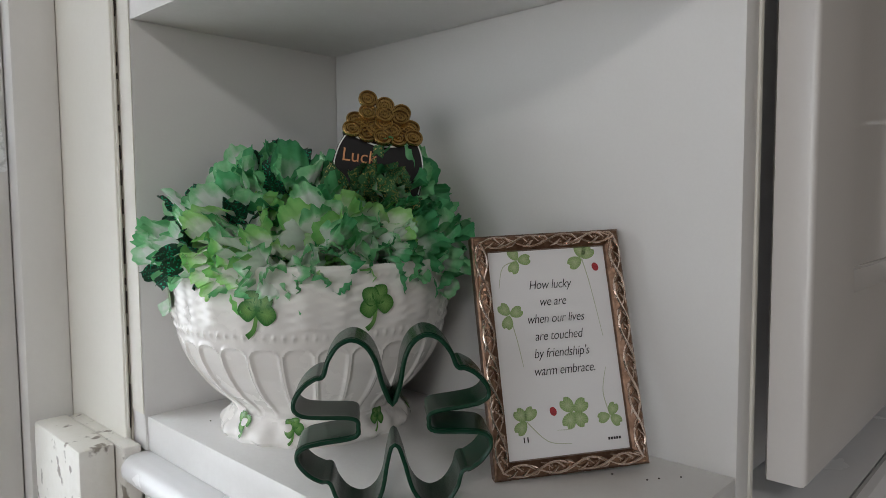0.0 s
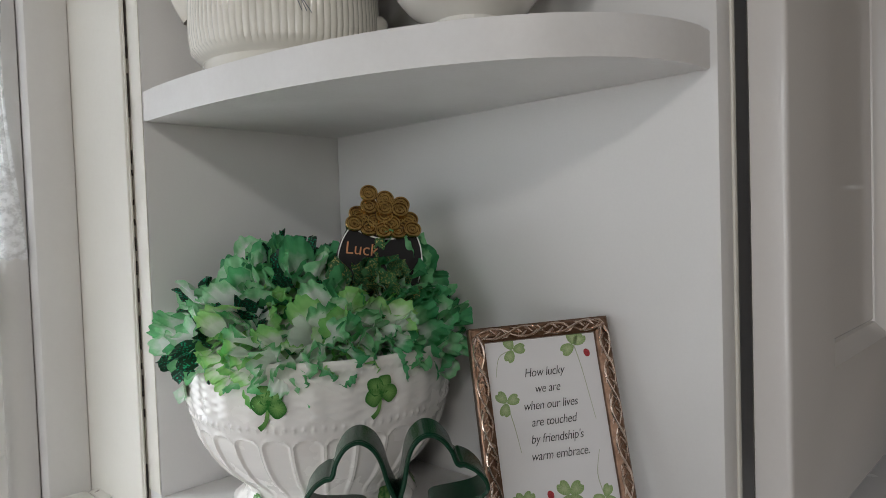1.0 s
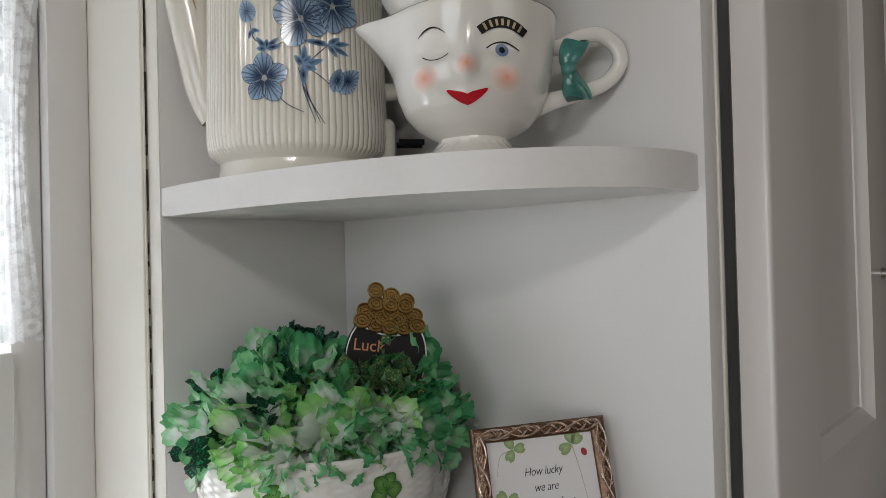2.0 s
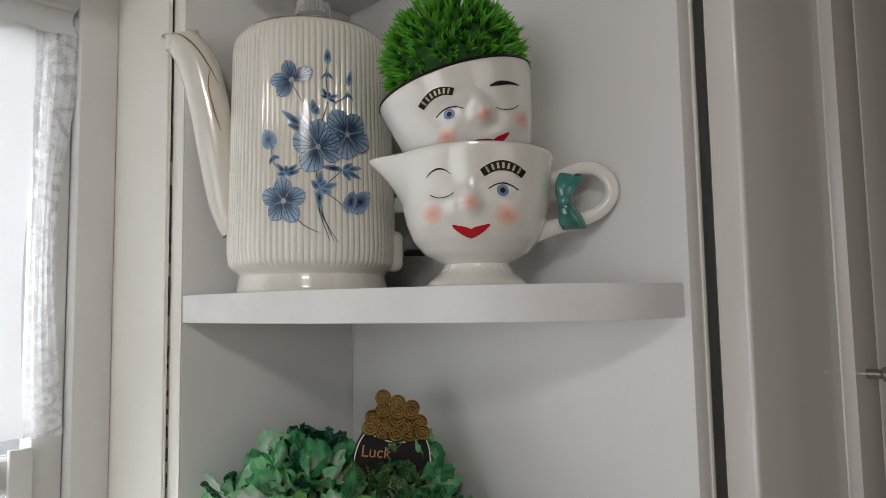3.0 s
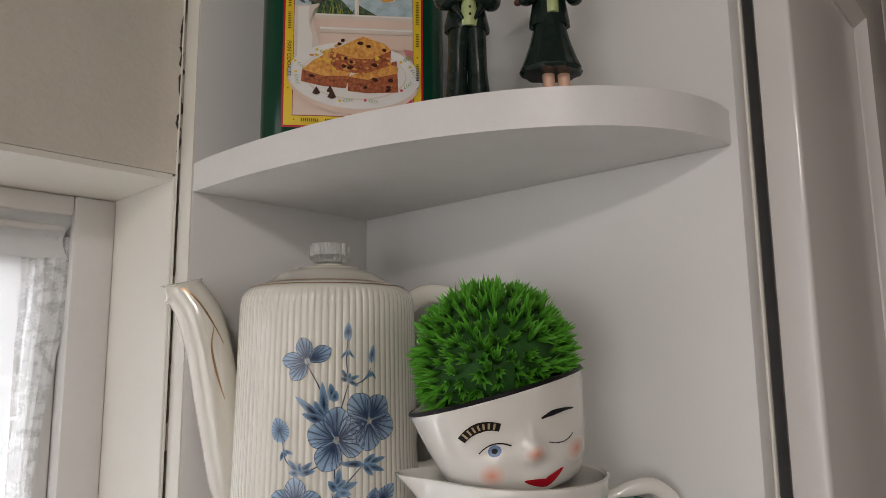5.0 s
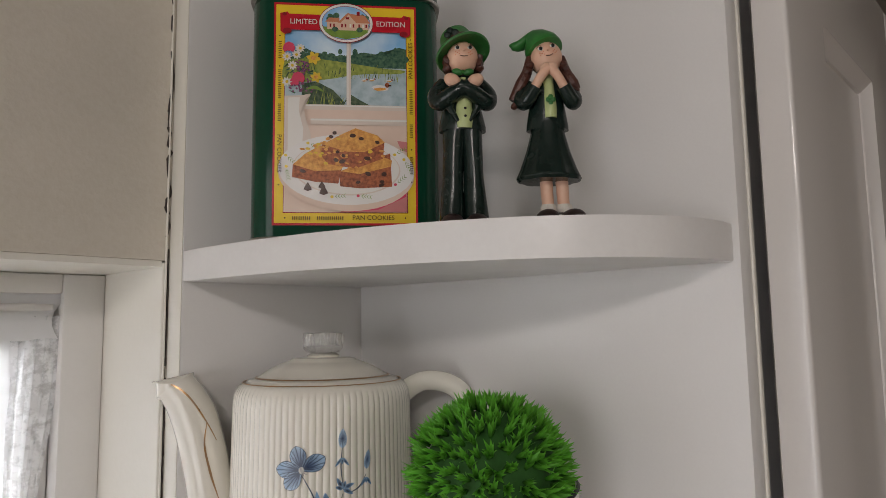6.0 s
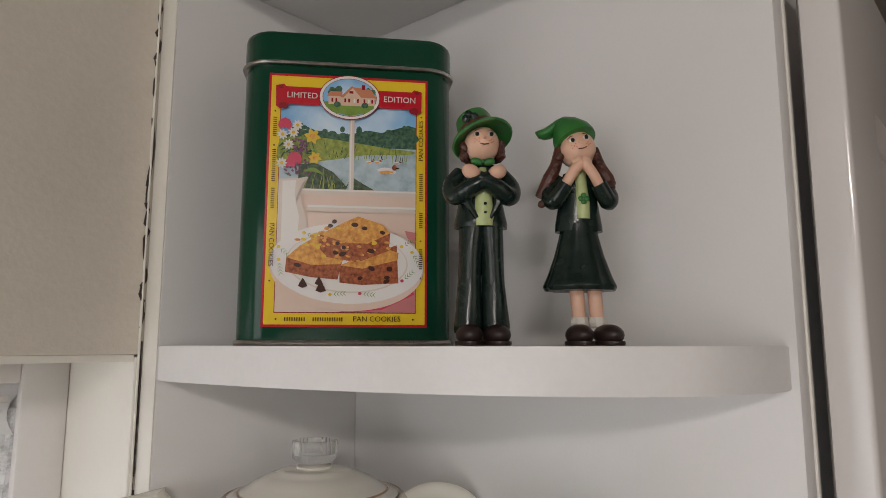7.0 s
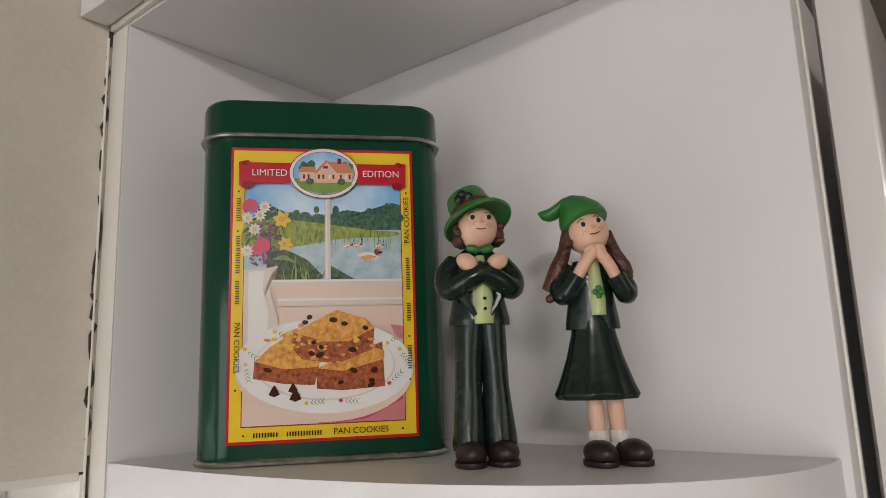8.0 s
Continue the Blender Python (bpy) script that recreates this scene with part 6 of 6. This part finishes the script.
# boy: arms folded, long trousers, round hat
bm = bmesh.new()
for s in (1, -1):
    shoe(bm, s * 0.0075, 0.0, s * 4)
    body(bm, [(0.0068, s * 0.0076, 0.001, 0.0074, 0.0082), (0.0100, s * 0.0076, 0.0012, 0.0080, 0.0084), (0.020, s * 0.0072, 0.0012, 0.0072, 0.0076), (0.036, s * 0.0066, 0.0012, 0.0064, 0.0070), (0.052, s * 0.0060, 0.001, 0.0065, 0.0074), (0.066, s * 0.0052, 0.001, 0.0072, 0.0080), (0.074, s * 0.003, 0.001, 0.0082, 0.0078)], 1, 20, lambda a, t: 0.035 * math.sin(3 * a + 9 * t) * math.sin(5 * t))
body(bm, [(0.066, 0, 0.001, 0.0148, 0.0092), (0.069, 0, 0.001, 0.0150, 0.0094), (0.082, 0, 0.001, 0.0122, 0.0084), (0.094, 0, 0.001, 0.0124, 0.0082), (0.101, 0, 0.001, 0.0108, 0.0072), (0.1045, 0, 0.001, 0.0060, 0.005)], 1, 24, lambda a, t: 0.03 * math.sin(5 * a) * (1 - t))
body(bm, [(0.0665, 0.0005, -0.0035, 0.0062, 0.0062), (0.072, 0.0005, -0.0042, 0.0066, 0.0060), (0.086, 0.0005, -0.0038, 0.0052, 0.0058), (0.1, 0.0, -0.003, 0.0034, 0.004)], 4, 16)
for z in (0.0735, 0.0785):
    ball(bm, (0.0008, -0.0103, z), (0.0009, 0.0006, 0.0009), u=8, v=5, mat=7)
for s in (1, -1):
    tube(spline([(s * 0.0110, 0.001, 0.0985), (s * 0.0165, -0.001, 0.0900), (s * 0.0148, -0.006, 0.0835), (s * 0.0060, -0.0110, 0.0880), (-s * 0.0035, -0.0122, 0.0925)], 5), [0.0044, 0.0054, 0.0056, 0.0052, 0.0044], 14, bm=bm, mat=1)
    ball(bm, (-s * 0.0072, -0.0122, 0.0958), (0.0056, 0.0038, 0.0042), (0, s * 30, 0), mat=0)
    tube([(s * 0.0035, -0.0085, 0.0705), (s * 0.0085, -0.0075, 0.079), (s * 0.006, -0.0085, 0.098)], [0.0012, 0.0024, 0.0012], 8, bm=bm, mat=1)
    ball(bm, (s * 0.0034, -0.0078, 0.1030), (0.0036, 0.0016, 0.0022), (0, s * -15, 0), mat=2)
ball(bm, (0, -0.0085, 0.1030), (0.0013, 0.0013, 0.0013), mat=2, u=8, v=6)
body(bm, [(0.1005, 0, 0, 0.0042, 0.0042), (0.106, 0, 0, 0.0040, 0.0042)], 0, 14)
ball(bm, (0.0006, -0.0005, 0.1150), (0.0100, 0.0098, 0.0108), mat=0, u=22, v=14)
small_face(bm, (0.0010, -0.0006, 0.1152), 0.0100, -2, -9)
for k in range(34):
    a = radians(-20 + 220 * k / 33)
    ball(bm, (0.0010 + 0.0106 * math.cos(a), 0.0015 + 0.0098 * math.sin(a), 0.1120 + 0.0036 * math.sin(k * 2.1)), (0.0027, 0.0027, 0.0032), (k * 40, 0, k * 30), u=7, v=5, mat=3)
hat = pose(0.0000, 0.0026, 0.1222, -24, -19, 0)
loops = []
for r, z in ((0.0098, -0.0015), (0.0176, -0.0056), (0.0184, -0.0046), (0.0174, -0.0030), (0.0118, 0.0012), (0.0108, 0.0030), (0.0106, 0.0095), (0.0098, 0.0125), (0.0075, 0.0138), (0.0005, 0.0144)):
    loops.append([hat @ Vector((r * math.cos(a) * (1 + (0.05 * math.sin(2 * a) if r > 0.015 else 0)), r * math.sin(a), z)) for a in (2 * math.pi * i / 30 for i in range(30))])
rings(bm, loops, mat=2)
loops = [[hat @ Vector((r * math.cos(a), r * math.sin(a), z)) for a in (2 * math.pi * i / 30 for i in range(30))] for r, z in ((0.0112, 0.0018), (0.0116, 0.0022), (0.0114, 0.0042), (0.0109, 0.0046))]
rings(bm, loops, mat=3)
for a in (90, 180, 0):
    ball(bm, hat @ Vector((-0.004 + 0.0026 * math.cos(radians(a)), -0.0115, 0.0048 + 0.0026 * math.sin(radians(a)))), (0.0024, 0.0010, 0.0024), (0, 0, -10), mat=1, u=10, v=6)
figurine("boy_figurine", bm, "painted resin figurine in green hat and dark suit", (-0.0888, -0.2094, 1.9922), -43, (1.05, 1.05, 1.03))

# girl: hands under her chin, flared skirt, pointed hat
bm = bmesh.new()
for s in (1, -1):
    shoe(bm, 0.0025 + s * 0.0080, -0.001, 14 + s * 4, 0.98)
    body(bm, [(0.0100, 0.0015 + s * 0.0052, 0.002, 0.0050, 0.0052), (0.0125, 0.0012 + s * 0.0052, 0.002, 0.0052, 0.0054), (0.0155, 0.001 + s * 0.005, 0.002, 0.0045, 0.0048)], 6, 16, lambda a, t: 0.04 * math.sin(9 * a))
    body(bm, [(0.014, 0.001 + s * 0.005, 0.002, 0.0038, 0.004), (0.022, 0.0005 + s * 0.005, 0.002, 0.0040, 0.0042), (0.034, s * 0.005, 0.002, 0.0042, 0.0044)], 0, 14)
body(bm, [(0.0302, -0.003, 0.001, 0.0190, 0.0150), (0.0325, -0.003, 0.001, 0.0204, 0.0160), (0.038, -0.003, 0.001, 0.0180, 0.0140), (0.050, -0.003, 0.001, 0.0138, 0.0110), (0.062, -0.003, 0.001, 0.0108, 0.0088), (0.072, -0.003, 0.001, 0.0094, 0.0078), (0.080, -0.003, 0.001, 0.0092, 0.0076)], 1, 40, lambda a, t: 0.055 * math.sin(9 * a + 0.6) * (1 - t) ** 0.8)
body(bm, [(0.0635, -0.003, 0.0015, 0.0136, 0.0086), (0.067, -0.003, 0.0015, 0.0134, 0.0086), (0.080, -0.003, 0.001, 0.0112, 0.0080), (0.090, -0.003, 0.001, 0.0112, 0.0074), (0.097, -0.003, 0.001, 0.0082, 0.006)], 1, 24)
body(bm, [(0.0700, -0.0020, -0.0035, 0.0046, 0.0056), (0.078, -0.0020, -0.0040, 0.0044, 0.0054), (0.098, -0.003, -0.003, 0.0036, 0.0044)], 4, 14)
for a in (90, 0, 180, 270):
    ball(bm, (-0.0022 + 0.0016 * math.cos(radians(a)), -0.0098, 0.0808 + 0.0018 * math.sin(radians(a))), (0.0016, 0.0008, 0.0017), mat=2, u=8, v=5)
for s in (1, -1):
    tube(spline([(-0.003 + s * 0.0100, 0.001, 0.0935), (-0.003 + s * 0.0165, -0.0025, 0.0845), (-0.003 + s * 0.0150, -0.0070, 0.0800), (-0.003 + s * 0.0090, -0.0108, 0.0890)], 5), [0.0043, 0.0051, 0.0051, 0.0044], 14, bm=bm, mat=1)
    tube(spline([(-0.003 + s * 0.0092, -0.0108, 0.0885), (-0.003 + s * 0.0050, -0.0122, 0.0955), (-0.003 + s * 0.0008, -0.0120, 0.1005)], 4), [0.0030, 0.0030, 0.0032], 10, bm=bm, mat=0)
    ball(bm, (-0.003 + s * 0.0022, -0.0118, 0.1012), (0.0036, 0.0026, 0.0028), (0, s * 35, 0), mat=0)
    tube(spline([(-0.003 + s * 0.0098, 0.001, 0.1120), (-0.003 + s * 0.0125, -0.001, 0.1020), (-0.003 + s * 0.0165, -0.002, 0.0940), (-0.003 + s * 0.0195 - (0.003 if s < 0 else 0), -0.001, 0.0870 + (0.003 if s > 0 else -0.004))], 5), [0.0030, 0.0034, 0.0040, 0.0026], 9, bm=bm, mat=3)
    for k in range(7):
        ball(bm, (-0.003 + s * (0.0108 + 0.0012 * k) - (0.0005 * k if s < 0 else 0), -0.003, 0.106 - (0.0028 if s > 0 else 0.0045) * k), (0.0030, 0.0028, 0.0024), (0, s * 30, 0), u=8, v=6, mat=3)
body(bm, [(0.0945, -0.003, 0, 0.0038, 0.004), (0.102, -0.003, 0, 0.0036, 0.004)], 0, 12)
ball(bm, (-0.0028, -0.0012, 0.1110), (0.0102, 0.0098, 0.0106), (0, 8, 0), mat=0, u=22, v=14)
small_face(bm, (-0.0030, -0.0014, 0.1108), 0.0101, 2, -14, -14)
ball(bm, (-0.003, 0.0022, 0.1122), (0.0108, 0.0100, 0.0108), (0, 8, 0), mat=3, u=20, v=12)
hat = pose(-0.0040, 0.0024, 0.1186, -26, -20, 0)
loops = []
for r, z, dx in ((0.0108, -0.0030, 0), (0.0122, -0.0028, 0), (0.0125, -0.0010, 0), (0.0118, 0.0030, 0), (0.0104, 0.0075, -0.0012), (0.0082, 0.0110, -0.0034), (0.0056, 0.0120, -0.0064), (0.0046, 0.0108, -0.0100), (0.0038, 0.0104, -0.0140), (0.0026, 0.0118, -0.0172), (0.0006, 0.0138, -0.0184)):
    lean_ = min(1.0, -dx / 0.008)
    loops.append([hat @ Vector((dx + r * math.cos(a) * (1 - 0.75 * lean_), r * math.sin(a), z + r * math.cos(a) * lean_ * 0.8)) for a in (2 * math.pi * i / 26 for i in range(26))])
rings(bm, loops, mat=2)
figurine("girl_figurine", bm, "painted resin figurine in pointed green hat and dark skirt", (-0.0615, -0.2620, 1.9922), -47)


# ---- lace curtain on the window ----
lace = bpy.data.materials.new("sheer_white_lace")
lace.use_nodes = True
ln = lace.node_tree
lb = ln.nodes["Principled BSDF"]
lb.inputs["Base Color"].default_value, lb.inputs["Roughness"].default_value = (0.84, 0.85, 0.86, 1), 0.8
uv = ln.nodes.new("ShaderNodeUVMap")
sep = ln.nodes.new("ShaderNodeSeparateXYZ")
ln.links.new(uv.outputs[0], sep.inputs[0])
vor = ln.nodes.new("ShaderNodeTexVoronoi")
vor.feature = "SMOOTH_F1"
vor.inputs["Scale"].default_value = 62
ln.links.new(uv.outputs[0], vor.inputs["Vector"])
ring_ = ln.nodes.new("ShaderNodeMath")
ring_.operation = "PINGPONG"
ring_.inputs[1].default_value = 0.22
ln.links.new(vor.outputs[0], ring_.inputs[0])
mesh_ = ln.nodes.new("ShaderNodeTexNoise")
mesh_.inputs["Scale"].default_value = 420
ln.links.new(uv.outputs[0], mesh_.inputs["Vector"])
pat = ln.nodes.new("ShaderNodeMath")
pat.operation = "MULTIPLY_ADD"
pat.inputs[1].default_value = 3.6
ln.links.new(ring_.outputs[0], pat.inputs[0])
ln.links.new(mesh_.outputs[0], pat.inputs[2])
band = ln.nodes.new("ShaderNodeMath")
band.operation = "GREATER_THAN"
band.inputs[1].default_value = 0.0
ln.links.new(sep.outputs[0], band.inputs[0])
mr = ln.nodes.new("ShaderNodeMapRange")
mr.inputs["From Min"].default_value, mr.inputs["From Max"].default_value = 0.55, 1.05
mr.inputs["To Min"].default_value, mr.inputs["To Max"].default_value = 0.62, 1.0
ln.links.new(pat.outputs[0], mr.inputs["Value"])
al = ln.nodes.new("ShaderNodeMix")
al.inputs[2].default_value = 0.985
ln.links.new(band.outputs[0], al.inputs[0])
ln.links.new(mr.outputs[0], al.inputs[3])
ln.links.new(al.outputs[0], lb.inputs["Alpha"])
tr = ln.nodes.new("ShaderNodeBsdfTranslucent")
tr.inputs[0].default_value = (0.82, 0.83, 0.85, 1)
ms = ln.nodes.new("ShaderNodeMixShader")
ms.inputs[0].default_value = 0.3
tp = ln.nodes.new("ShaderNodeBsdfTransparent")
m2 = ln.nodes.new("ShaderNodeMixShader")
ln.links.new(al.outputs[0], m2.inputs[0])
ln.links.new(tp.outputs[0], m2.inputs[1])
ln.links.new(tr.outputs[0], m2.inputs[2])
ln.links.new(lb.outputs[0], ms.inputs[1])
ln.links.new(m2.outputs[0], ms.inputs[2])
ln.links.new(ms.outputs[0], ln.nodes["Material Output"].inputs[0])
cur = thing("lace_curtain", "sheer white lace curtain hanging over the window", "curtain", (0, 0, 0))


def cloth(x0, x1, z0, z1, y, wave, lacy, nx=60, nz=44, bow=0.0):
    bm = bmesh.new()
    uvl = bm.loops.layers.uv.verify()
    g = []
    for j in range(nz + 1):
        f = j / nz
        z = z0 + (z1 - z0) * f
        edge = x1 + bow * math.sin(math.pi * f) ** 2 * -1 - 0.006 * math.sin(5 * f)
        g.append([bm.verts.new((x0 + (edge - x0) * i / nx, y + wave * (0.3 + 0.7 * f) * math.sin(i / nx * 26 + 2.2 * math.sin(3 * f)) + 0.002 * math.sin(9 * f + i * 0.2), z + 0.0012 * math.sin(i * 1.4) * (1 - f))) for i in range(nx + 1)])
    for j in range(nz):
        for i in range(nx):
            fc_ = bm.faces.new((g[j][i], g[j][i + 1], g[j + 1][i + 1], g[j + 1][i]))
            for loop_, v in zip(fc_.loops, (g[j][i], g[j][i + 1], g[j + 1][i + 1], g[j + 1][i])):
                loop_[uvl].uv = ((v.co.x + 2 if lacy else v.co.x - 2), v.co.z)
    return bm


part("sheer_panel", cloth(-1.15, -0.250, 1.553, 1.945, 0.146, 0.0035, False, 110), lace, cur, "plain sheer white netting")
part("lace_border", cloth(-0.2515, -0.2195, 1.553, 1.945, 0.1445, 0.0016, True, 14, bow=0.007), lace, cur, "lace border with a floral pattern")
bm = cloth(-1.15, -0.217, 1.925, 1.972, 0.1405, 0.004, False, 110, 8)
part("rod_pocket", bm, lace, cur, "gathered white heading on the rod")
part("rod", tube([(-1.2, 0.1445, 1.952), (-0.222, 0.1445, 1.952)], 0.0035, 12), TRIM, cur, "thin white curtain rod")

# crumbs and specks on the bottom shelf
rnd = random.Random(3)
bm = bmesh.new()
for x, y in ((-0.042, -0.300), (-0.030, -0.322), (-0.036, -0.318), (-0.150, -0.045), (-0.020, -0.330), (-0.070, -0.330)):
    ball(bm, (x, y, 1.3729), (rnd.uniform(0.0005, 0.0012), 0.0006, 0.0004), (0, 0, rnd.uniform(0, 180)), 7, 5)
tagged(part("crumbs", bm, CRACK), "dark crumbs lying on the bottom shelf", "crumbs", kind="stuff")
